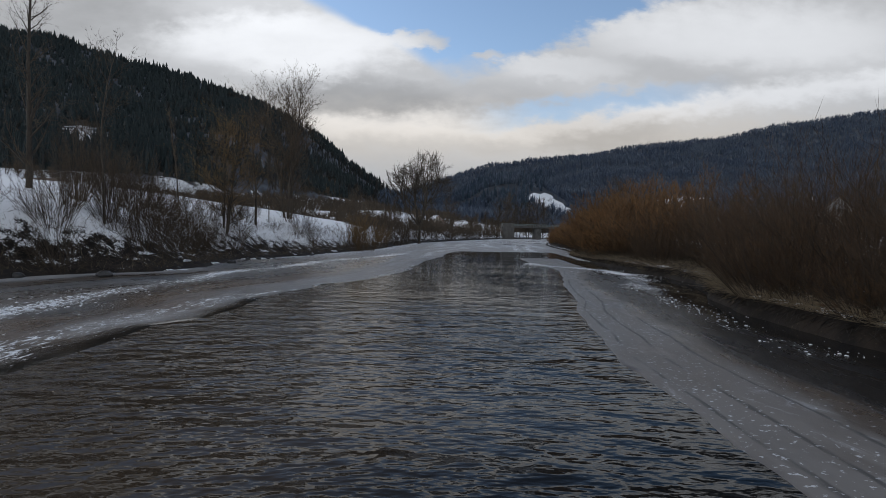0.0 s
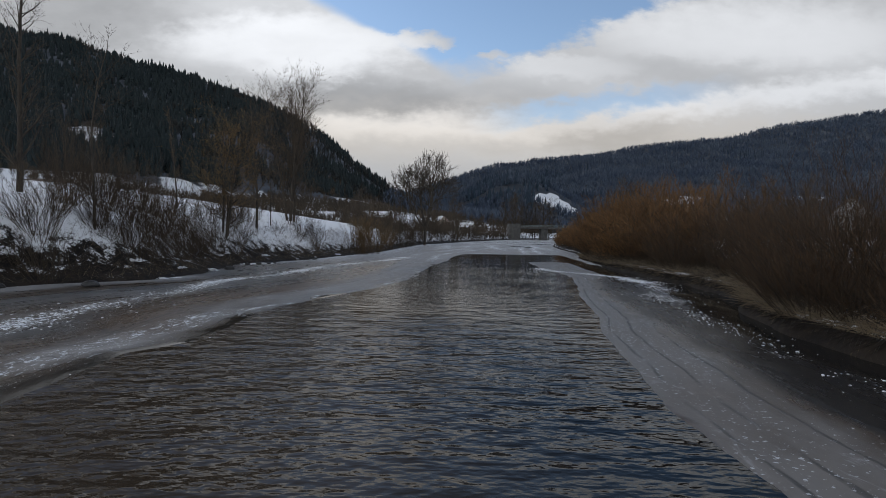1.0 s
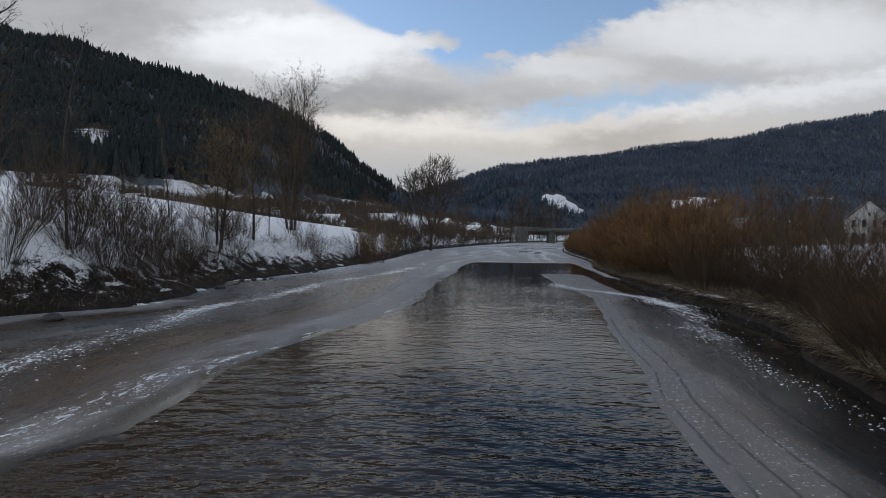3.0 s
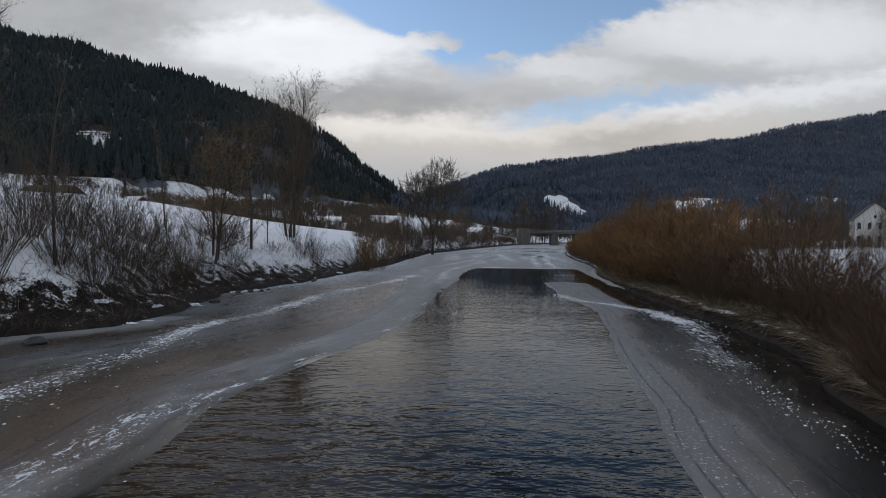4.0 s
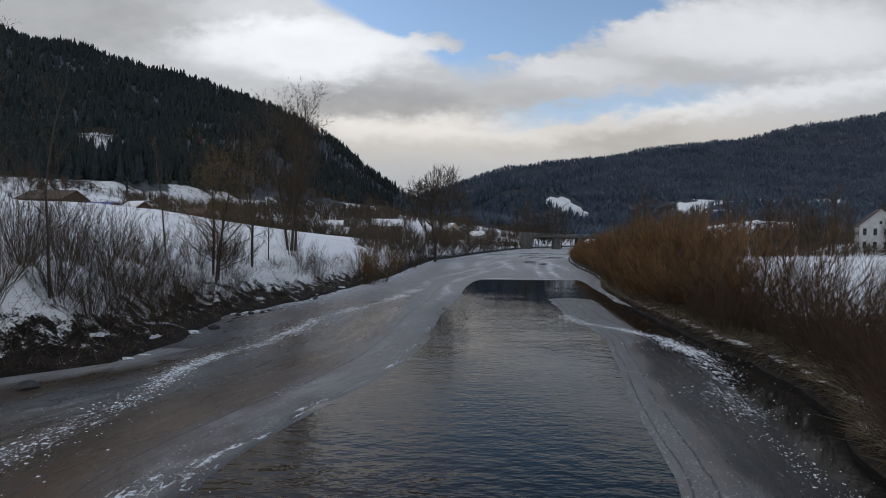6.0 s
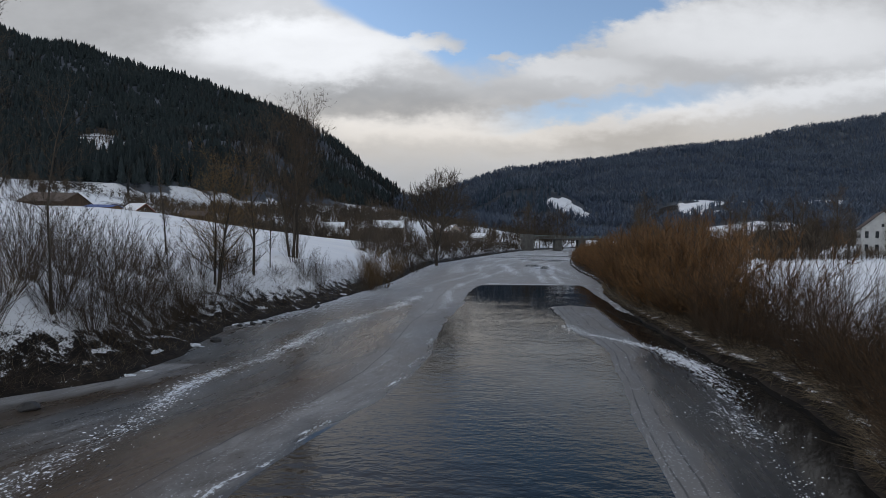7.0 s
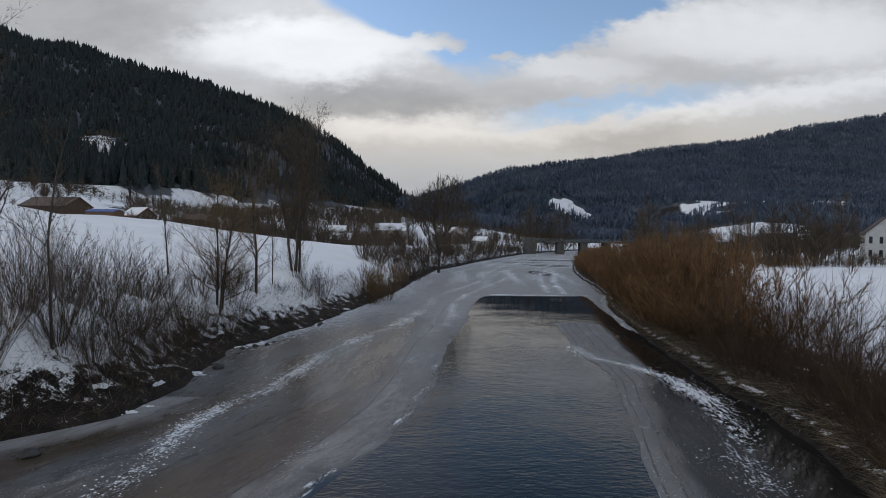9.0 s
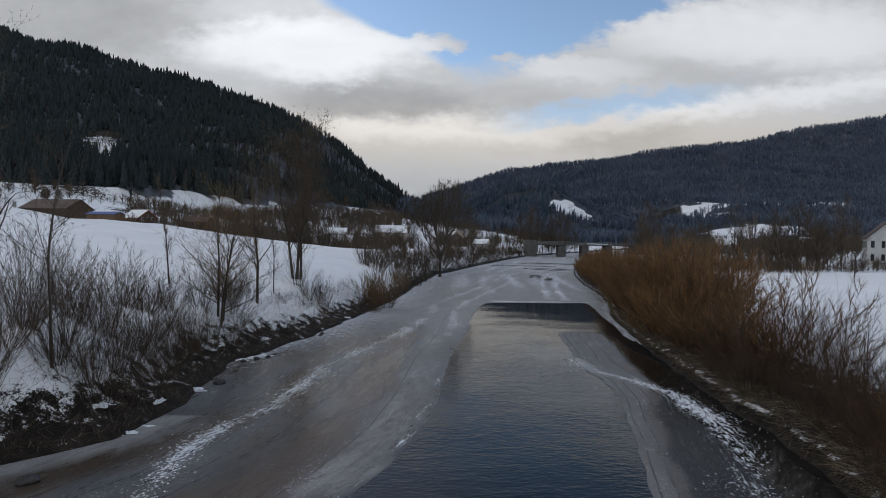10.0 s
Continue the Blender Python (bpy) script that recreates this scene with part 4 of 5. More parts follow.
# willow thicket of the steep bank
y = -16.0
while y < 250:
    for row in (2.0, 4.0, 6.5, 9.0):
        if rng.random() < (0.24 if y > 62 else 0.34 if row < 6 else (0.42 if y < 38 else 0.62) if row < 8 else 0.88):
            continue
        yy = y + rng.uniform(-1, 1)
        k = rng.choice((0, 1, 2))
        sc = rng.uniform(0.82, 1.1) * (0.6 if row < 3 else 0.85 if row < 5 else 1.0) * float(line(yy, [(20, 1.1), (40, 1.15), (48, 1.25), (85, 1.25), (130, 1.0), (180, 0.8)]))
        row = row - float(line(yy, [(18, 0.5), (34, 0.0)]))
        m = stand(float(right_bank(yy)) + row + rng.uniform(-0.7, 0.9), yy, rng.uniform(0, 360), sc, 0.1, rng.uniform(0.9, 1.08))
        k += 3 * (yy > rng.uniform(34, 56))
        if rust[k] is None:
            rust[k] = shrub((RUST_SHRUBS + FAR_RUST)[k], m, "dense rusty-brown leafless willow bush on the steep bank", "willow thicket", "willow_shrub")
        else:
            tagged(put_copy(rust[k], m), "dense rusty-brown leafless willow bush on the steep bank")
    y += 2.7 if y < 60 else 3.4 if y < 150 else 6.0

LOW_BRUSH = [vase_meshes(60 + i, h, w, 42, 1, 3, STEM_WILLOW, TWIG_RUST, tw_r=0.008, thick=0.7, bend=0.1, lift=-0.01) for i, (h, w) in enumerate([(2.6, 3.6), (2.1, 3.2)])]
low = [None, None]
y = -10.0
while y < 64:
    for row in (2.6, 4.8):
        if rng.random() < (0.1 if y < 24 else 0.3):
            continue
        k, yy = rng.choice((0, 1)), y + rng.uniform(-0.7, 0.7)
        row = row - float(line(yy, [(18, 0.9), (34, 0.0)]))
        m = stand(float(right_bank(yy)) + row + rng.uniform(-0.6, 0.8), yy, rng.uniform(0, 360), rng.uniform(0.8, 1.15), 0.1)
        label = "low tangled brown willow brush along the steep bank"
        low[k] = tagged(put_copy(low[k], m), label) if low[k] else shrub(LOW_BRUSH[k], m, label, "willow thicket", "willow_shrub")
    y += 2.0

# trees of the valley floor and round the hamlet
VALLEY = [tree_meshes(40 + i, h, w, stems=s, bare=0.16, limbs=5, twigs=3, open_angle=o, up=0.09, fine=1, tw_r=0.055)
          for i, (h, w, s, o) in enumerate([(14, 6.2, 1, 50), (17, 5.6, 1, 42), (11, 5.6, 2, 52), (19, 6.8, 1, 48)])]
kept = [None] * 4


def plant_tree(x, y, scale, kind, label, group):
    m = stand(x, y, rng.uniform(0, 360), scale, 0.2, rng.uniform(0.9, 1.1))
    if kept[kind] is None:
        kept[kind] = tree(VALLEY[kind], m, label, group)
        return
    tagged(put_copy(kept[kind], m), label, "tree", group)


for i in range(9):
    plant_tree(47 + i * 2.9 + rng.uniform(-1, 1), 326 + rng.uniform(-6, 12), rng.uniform(0.95, 1.2), rng.choice((1, 3)), "tall bare tree behind the bridge", "trees behind the bridge")
for i in range(26):
    yy = rng.uniform(205, 420)
    plant_tree(float(left_bank(yy)) - rng.uniform(6, 75), yy, rng.uniform(0.55, 0.95), rng.randrange(4), "bare tree beside the hamlet", "trees round the hamlet")
for i in range(40):
    yy = rng.uniform(118, 330)
    xx = float(right_bank(yy)) + rng.uniform(14, 110)
    if yy < 175 and xx > 95:
        continue
    plant_tree(xx, yy, rng.uniform(0.5, 0.85), rng.randrange(4), "bare tree at the edge of the snowy meadow", "trees beyond the meadow")
state = rng.getstate()
for xx, yy, sc, kind in [(116, 197, 0.95, 0), (122, 191, 1.0, 1), (127.5, 196, 0.9, 2), (131, 188, 1.05, 3), (134.5, 200, 1.0, 0), (120, 209, 1.1, 1), (128, 207, 1.05, 3), (139, 176, 0.62, 1), (150, 176, 0.7, 0), (112, 186, 0.8, 2)]:
    plant_tree(xx, yy, sc, kind, "bare brown tree beside the white villa", "trees beyond the meadow")
rng.setstate(state)
for i in range(18):
    yy = rng.uniform(168, 245)
    plant_tree(float(right_bank(yy)) + rng.uniform(16, 70 + yy * 0.2), yy, rng.uniform(0.7, 0.95), rng.choice((0, 1, 3)), "bare brown tree between meadow and hamlet", "trees beyond the meadow")
for i in range(12):
    yy = rng.uniform(240, 330)
    plant_tree(-rng.uniform(0.45, 0.85) * yy, yy, rng.uniform(0.45, 0.75), rng.choice((0, 2)), "bare tree at the foot of the wooded hill", "trees at the hill foot")


# ---- woods on the hills ----
def scatter(templates, pos, size, turn, name, mat, label):
    """Many small trees joined in one mesh; templates are (verts, tris)."""
    V, F, base = [], [], 0
    pick = np.random.randint(0, len(templates), len(pos))
    for k, (tv, tf) in enumerate(templates):
        sel = np.where(pick == k)[0]
        c, s = np.cos(turn[sel])[:, None], np.sin(turn[sel])[:, None]
        w, h = size[sel, 0][:, None], size[sel, 1][:, None]
        x, y, z = tv[:, 0][None], tv[:, 1][None], tv[:, 2][None]
        v = np.stack([(x * c - y * s) * w, (x * s + y * c) * w, z * h + 0 * c], -1) + pos[sel][:, None]
        V.append(v.reshape(-1, 3))
        F.append((tf[None] + (np.arange(len(sel)) * len(tv))[:, None, None] + base).reshape(-1, 3))
        base += len(sel) * len(tv)
    ob = new(name, mesh_np(name, np.concatenate(V), np.concatenate(F), mat))
    return tagged(ob, label, "forest", kind="stuff")


def spruce_shape(seed, layers=5, n=8):
    r = np.random.RandomState(seed)
    V, F = [], []
    for i in range(layers):
        f = i / layers
        top, low, rad = min(f + 0.36, 1.0), f * 0.92 + 0.05, (1 - f) ** 0.85 * 0.5 + 0.03
        a = np.arange(n) * 2 * np.pi / n + r.uniform(0, 6)
        rr = rad * np.where(np.arange(n) % 2 == 0, 1.0, 0.55) * r.uniform(0.75, 1.15, n)
        zz = low - 0.03 * (np.arange(n) % 2 == 0) + r.uniform(-0.02, 0.02, n)
        b = len(V)
        V.append((0, 0, top))
        V.extend(zip(rr * np.cos(a), rr * np.sin(a), zz))
        F.extend((b, b + 1 + j, b + 1 + (j + 1) % n) for j in range(n))
    return np.array(V), np.array(F)


def bare_shape(seed, n=13):
    r = np.random.RandomState(seed)
    V, F = [], []
    for i in range(n):
        a, z0 = r.uniform(0, 6.28), r.uniform(0.05, 0.6) if i else 0.0
        tip = np.array([math.cos(a) * r.uniform(0.15, 0.5), math.sin(a) * r.uniform(0.15, 0.5), min(z0 + r.uniform(0.25, 0.55), 1.0)]) if i else np.array([0, 0, 0.95])
        w = 0.045 if i else 0.05
        b = len(V)
        side = np.array([-math.sin(a), math.cos(a), 0]) * w
        V.extend([np.array([0, 0, z0]) - side, np.array([0, 0, z0 + 0.02]) + side, tip])
        F.append((b, b + 1, b + 2))
    return np.array(V), np.array(F)


def brush_shape(seed, n=46):
    """A bare tree with a full crown, seen from far."""
    r = np.random.RandomState(seed)
    V, F = [], []
    for i in range(n):
        a, z0 = r.uniform(0, 6.28), r.uniform(0.08, 0.62) if i else 0.0
        rad = r.uniform(0.1, 0.5)
        p = np.array([0, 0, z0]) if i < n * 0.4 else np.array([math.cos(a) * rad * 0.5, math.sin(a) * rad * 0.5, z0 + 0.1])
        tip = np.array([math.cos(a + r.uniform(-0.6, 0.6)) * rad, math.sin(a + r.uniform(-0.6, 0.6)) * rad, min(z0 + r.uniform(0.2, 0.45), 1.0)]) if i else np.array([0.02, 0, 0.9])
        b, w = len(V), 0.013 if i else 0.022
        side = np.array([-math.sin(a), math.cos(a), 0.2]) * w
        V.extend([p - side, p + side, tip])
        F.append((b, b + 1, b + 2))
    return np.array(V), np.array(F)


BRUSH = [brush_shape(90 + i) for i in range(8)]
SPRUCES, BARES = [spruce_shape(i) for i in range(5)], [bare_shape(i) for i in range(6)]


def cast(n, x0, x1, y0, y1, seed, keep):
    r = np.random.RandomState(seed)
    x, y = r.uniform(x0, x1, n), r.uniform(y0, y1, n)
    ok = keep(x, y, r.uniform(0, 1, n))
    x, y = x[ok], y[ok]
    return np.stack([x, y, ground_z(x, y) - 0.3], -1), r


near_keep = lambda x, y, u: (woods(x, y) > u * 0.9 + 0.05) & (x > -y * 1.0) & (x < 60 - y * 0.05)
pos, r = cast(2600, -450, -60, 325, 455, 6, near_keep)
h = r.uniform(11, 21, len(pos))
scatter([spruce_shape(70 + i, 11, 11) for i in range(5)], pos, np.stack([h * r.uniform(0.26, 0.4, len(pos)), h], 1), r.uniform(0, 6, len(pos)), "spruce_forest", SPRUCE, "dark spruces at the forest edge")
pos, r = cast(17500, -960, 20, 325, 1030, 1, lambda x, y, u: (woods(x, y) > u * 0.9 + 0.05) & (x > -y * 1.0) & (x < 60 - y * 0.05) & (u < 0.94) & (y > 450) & (wob(x, y, 70, 12) + (x + 420) / 260 < 1.0))
h = r.uniform(9, 16, len(pos)) * (0.85 + 0.25 * (wob(pos[:, 0], pos[:, 1], 40, 2) > 0)) * np.where(r.uniform(0, 1, len(pos)) < 0.03, 1.35, 1.0)
scatter(SPRUCES, pos, np.stack([h * r.uniform(0.38, 0.62, len(pos)), h], 1), r.uniform(0, 6, len(pos)), "spruce_forest", SPRUCE, "dark spruce forest covering the steep hillside")
ridge_keep = lambda x, y, u: (wob(x, 0, 21, 4) > 0.15) & (np.abs(y - 985 + 12 * u) < 14)
pos, r = cast(900, -900, -330, 955, 1005, 8, ridge_keep)
h = r.uniform(11, 20, len(pos)) + 6 * ((pos[:, 0] > -440) & (pos[:, 0] < -335))
scatter([spruce_shape(80 + i, 9, 9) for i in range(4)], pos, np.stack([h * r.uniform(0.26, 0.36, len(pos)), h], 1), r.uniform(0, 6, len(pos)), "spruce_forest", SPRUCE, "tall single spruces along the crest of the hill")
pos, r = cast(7000, -960, 20, 325, 1030, 2, lambda x, y, u: (woods(x, y) > u) & (x > -y * 1.0) & (x < 60 - y * 0.05) & ((y < 430) | (wob(x, y, 45, 3) > 0.3) | (wob(x, y, 70, 12) + (x + 420) / 260 > 0.8)))
h = r.uniform(10, 19, len(pos))
scatter(BARES, pos, np.stack([h * r.uniform(0.6, 0.9, len(pos)), h], 1), r.uniform(0, 6, len(pos)), "broadleaf_forest", WOODS_NEAR, "bare broadleaf trees among the spruces")
# the long ridge, its trees coloured with blue distance haze
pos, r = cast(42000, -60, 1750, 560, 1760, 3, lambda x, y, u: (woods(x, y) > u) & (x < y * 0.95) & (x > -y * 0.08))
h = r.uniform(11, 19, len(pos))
scatter(BARES, pos, np.stack([h * r.uniform(0.65, 1.0, len(pos)), h], 1), r.uniform(0, 6, len(pos)), "broadleaf_forest", WOODS_HAZED, "bare broadleaf forest on the long ridge, tinted blue for haze")
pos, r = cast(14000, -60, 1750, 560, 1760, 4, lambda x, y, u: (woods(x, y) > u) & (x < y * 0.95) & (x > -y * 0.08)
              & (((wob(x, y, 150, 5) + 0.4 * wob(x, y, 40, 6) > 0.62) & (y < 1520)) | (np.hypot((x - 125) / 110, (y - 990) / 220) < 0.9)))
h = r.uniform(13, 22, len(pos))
scatter(SPRUCES, pos, np.stack([h * r.uniform(0.3, 0.42, len(pos)), h], 1), r.uniform(0, 6, len(pos)), "spruce_forest", SPRUCE_HAZED, "patches of dark spruce on the long ridge, tinted blue for haze")


def spread_brush(n, x0, x1, y0, y1, seed, keep, low, high, name, label, mat):
    pos, r = cast(n, x0, x1, y0, y1, seed, keep)
    h = r.uniform(low, high, len(pos))
    scatter(BRUSH, pos, np.stack([h * r.uniform(0.7, 1.1, len(pos)), h], 1), r.uniform(0, 6, len(pos)), name, mat, label)


dist_l = lambda x, y: left_bank(y) - x
dist_r = lambda x, y: x - right_bank(y)
brow_of = lambda x, y: line(y + 0.9 * x, [(33, 75), (82, 70), (127, 57), (170, 48), (270, 45)])
spread_brush(6000, -130, 120, 190, 720, 11, lambda x, y, u: (dist_l(x, y) > brow_of(x, y) + 4) & (y + 0.9 * x > 130) & (wob(x, y, 22, 4) > np.where(x < -y * 0.07, -0.6, 0.0)) & (x > -y * 0.4), 4, 11,
             "hedgerow_wood", "bare brown trees and hedges round the hamlet", TWIG_FAR)
spread_brush(900, -20, 140, 140, 420, 12, lambda x, y, u: (dist_l(x, y) > 0.5) & (dist_l(x, y) < 14), 4, 9, "hedgerow_wood", "bare brush along the far river bank", TWIG_FAR)
spread_brush(5200, 40, 420, 150, 640, 13, lambda x, y, u: (dist_r(x, y) > 22) & (x < y * 0.95) & (wob(x, y, 26, 6) > -0.35) & ((y > 245) | (x < y * 0.69)) & (y > 152 + 0.03 * x), 4, 12,
             "hedgerow_wood", "bare brown trees beyond the snowy meadow", TWIG_FAR)
spread_brush(2400, 45, 190, 138, 185, 14, lambda x, y, u: (y > 143 + 0.05 * x) & (y < 152 + 0.05 * x + 22 * (x < 104)) & (dist_r(x, y) > 14), 1.5, 5, "hedgerow_wood", "dark low hedge along the meadow edge", TWIG_DARK)
spread_brush(3500, -420, -200, 370, 660, 16, lambda x, y, u: (gully_at(x, y) > 0.5) & (u < 0.55 + 0.4 * wob(x, y, 11, 2)), 4, 10, "hedgerow_wood", "bare trees in the open snowy gully of the hill", TWIG_FAR)
spread_brush(2600, -330, -60, 215, 345, 15, lambda x, y, u: (x < -y * 0.3) & (x > -y * 0.95) & (wob(x, y, 20, 8) > np.where(x > -y * 0.55, -0.25, 0.3)) & (dist_l(x, y) > brow_of(x, y) + 8) & ((x > -y * 0.55) | (u < 0.3)), 3, 8, "hedgerow_wood", "scattered bare trees below the wooded hill", TWIG_FAR)


# ---- buildings ----
def gable(w, l, eave, rise, over=0.5, thick=0.25):
    """Roof slabs over a box w by l, the ridge along y."""
    bm = bmesh.new()
    hw = w / 2 + over
    k = rise / (w / 2)
    prof = [(-hw, eave - over * k), (0, eave + rise), (hw, eave - over * k), (hw, eave - over * k + thick), (0, eave + rise + thick), (-hw, eave - over * k + thick)]
    rows = [[bm.verts.new((px, yy, pz)) for px, pz in prof] for yy in (-l / 2 - over, l / 2 + over)]
    a, b = rows
    for i in range(6):
        j = (i + 1) % 6
        bm.faces.new((a[i], a[j], b[j], b[i]))
    for s in (a, b):
        bm.faces.new((s[0], s[1], s[4], s[5]))
        bm.faces.new((s[1], s[2], s[3], s[4]))
    bmesh.ops.recalc_face_normals(bm, faces=bm.faces)
    return bm


def walls(w, l, eave, rise):
    bm = bmesh.new()
    prof = [(-w / 2, -1.5), (w / 2, -1.5), (w / 2, eave), (0, eave + rise), (-w / 2, eave)]
    a, b = ([bm.verts.new((px, yy, pz)) for px, pz in prof] for yy in (-l / 2, l / 2))
    for i in range(5):
        bm.faces.new((a[i], a[(i + 1) % 5], b[(i + 1) % 5], b[i]))
    bm.faces.new(a)
    bm.faces.new(b)
    bmesh.ops.recalc_face_normals(bm, faces=bm.faces)
    return bm


def window(house, x, y, z, w, h, face):
    """face: 'y' on the gable towards -y, 'x' on the side towards +-x."""
    d = 0.06
    if face == "y":
        f = box(x - w / 2, x + w / 2, y - d, y + 0.05, z, z + h, 0.02)
        p = box(x - w / 2 + 0.1, x + w / 2 - 0.1, y - d - 0.02, y, z + 0.1, z + h - 0.1)
    else:
        s = 1 if x > 0 else -1
        f = box(min(x - s * 0.05, x + s * d), max(x - s * 0.05, x + s * d), y - w / 2, y + w / 2, z, z + h, 0.02)
        p = box(min(x, x + s * (d + 0.02)), max(x, x + s * (d + 0.02)), y - w / 2 + 0.1, y + w / 2 - 0.1, z + 0.1, z + h - 0.1)
    win = part("window", f, house, FRAME)
    part("pane", p, win, GLASS)


def house(x, y, turn, w, l, eave, rise, wall_mat, roof_mat, label, snow=True, rows=1, cols=2, chimney=True, z=None, win=(1.1, 1.45), group="houses of the hamlet", name="house"):
    ob = new(name)
    gz = float(ground_z(x, y)) if z is None else z
    ob.matrix_world = pose(x, y, gz, 0, 0, turn)
    part("wall", walls(w, l, eave, rise), ob, wall_mat)
    roof = part("roof", gable(w, l, eave, rise), ob, roof_mat)
    if snow:
        part("snow_cover", gable(w * 0.97, l * 0.99, eave + 0.27, rise, 0.42, 0.16), roof, SNOW, "snow lying on the roof")
    if chimney:
        part("chimney", box(w * 0.15, w * 0.15 + 0.8, l * 0.15, l * 0.15 + 0.8, eave + rise * 0.5, eave + rise + 1.0, 0.05), roof, CONCRETE)
    step = eave / max(rows, 1)
    plain_gable = rows == 0
    for k in range(rows):
        for c in range(cols):
            cx = (c - (cols - 1) / 2) * (w / cols)
            window(ob, cx, -l / 2, 0.9 + k * step, win[0], win[1], "y")
        for c in range(cols + 1):
            cy = (c - cols / 2) * (l / (cols + 1))
            for s in (-1, 1):
                window(ob, s * w / 2, cy, 0.9 + k * step, win[0], win[1], "x")
    if rise > 2.4 and not plain_gable:
        window(ob, 0, -l / 2, eave + 0.2, 0.9, 1.2, "y")
    part("door", box(w * 0.32, w * 0.32 + 1.0, -l / 2 - 0.05, -l / 2 + 0.1, 0, 2.1, 0.02), ob, TIMBER)
    return tagged(ob, label, "house", group)


house(-153, 228, 78, 13, 21, 2.0, 3.6, TIMBER_DARK, ROOF_BROWN, "long brown timber barn with a snow-free roof", False, 0, 2, False, name="barn")
house(-126.5, 240, 62, 9, 10, 1.9, 3.2, TIMBER_DARK, ROOF_RED, "low farmhouse with a snowy gable roof", True, 1, 2, z=float(ground_z(-126.5, 240)) + 1.0)
house(-112, 262, 85, 7, 12, 2.6, 2.2, TIMBER, ROOF_BROWN, "low timber outbuilding with a brown roof", False, 1, 2, False)
house(-56, 300, 88, 9, 12, 4.6, 3.2, PLASTER_WARM, ROOF_BROWN, "hamlet house under a snowy roof", True, 2, 2)
house(-47, 272, 80, 8, 10, 3.4, 2.8, TIMBER, ROOF_BROWN, "small timber house under a snowy roof", True, 1, 2)
house(-31, 352, 88, 10, 19, 5.4, 4.2, PLASTER_WARM, ROOF_BROWN, "long hamlet house under a snowy roof", True, 2, 3)
house(9, 398, 20, 9, 11, 6.2, 4.4, PLASTER_WARM, ROOF_RED, "tall gabled house with snow on one roof side", True, 2, 2)
house(21, 300, 55, 6, 8, 2.8, 2.2, PLASTER, ROOF_BROWN, "small pale cabin with a snowy roof near the bridge", True, 1, 1, False)
house(166, 335, 80, 9, 12, 5.0, 3.6, PLASTER, ROOF_BROWN, "pale house with a snowy roof behind the meadow trees", True, 2, 2)
house(222, 342, 70, 9, 13, 5.0, 3.6, PLASTER_WARM, ROOF_BROWN, "hamlet house with a snowy roof behind bare trees", True, 2, 2)
villa = house(145.4, 188, -30, 11, 12, 8.6, 5.2, PLASTER, ROOF_BROWN, "tall white villa with a steep gable and dark windows", False, 2, 4, win=(1.15, 2.4))
part("dormer", walls(2.4, 2.6, 1.4, 1.3), villa, PLASTER).matrix_parent_inverse = pose(3.4, 2.5, -8.9 + 17.6, 0, 0, 90)

house(-99, 204, 82, 6, 21, 1.9, 1.5, TIMBER_DARK, ROOF_BROWN, "long low brown shed along the edge of the field", False, 0, 2, False, name="barn")

shed = new("shed")
shed.matrix_world = pose(-125.5, 214, float(ground_z(-125.5, 214)) + 2.1, 0, 0, 84)
part("wall", walls(6, 11, 2.4, 0.9), shed, TIMBER)
part("cover", gable(6, 11, 2.45, 0.9, 0.3, 0.12), shed, BLUE_TARP, "blue tarpaulin cover")
tagged(shed, "low shed under a blue tarpaulin beside the barn", "shed")


# ---- road bridge ----
bridge = new("bridge")
bridge.matrix_world = pose(49.5, 305, 3.0, 0, 0, -1)
part("deck", box(-6, 62, -4, 4, 5.0, 5.75, 0.06), bridge, CONCRETE)
part("abutment", box(-5.5, 0.6, -4.3, 4.3, -3.5, 7.4, 0.1), bridge, CONCRETE)
part("abutment", box(51, 56, -4.3, 4.3, -3.5, 5.0, 0.1), bridge, CONCRETE)
for x in (11.8, 24.2, 36.6):
    part("pier", box(x, x + 3.8, -3.4, 3.4, -3.5, 5.0, 0.25), bridge, CONCRETE)
for s in (-3.85, 3.85):
    for i in range(28):
        part("post", box(-5.8 + i * 2.4, -5.68 + i * 2.4, s - 0.05, s + 0.05, 5.75, 6.85), bridge, STEEL)
    for z in (6.2, 6.85):
        part("rail", box(-6, 62, s - 0.05, s + 0.05, z - 0.05, z + 0.06, 0.01), bridge, STEEL)
for x in (13.0, 25.4, 37.8):
    part("pillar", box(x, x + 1.2, -4.25, -3.95, 5.0, 7.3, 0.05), bridge, CONCRETE)
tagged(bridge, "low concrete road bridge on stout piers with a metal railing", "bridge")


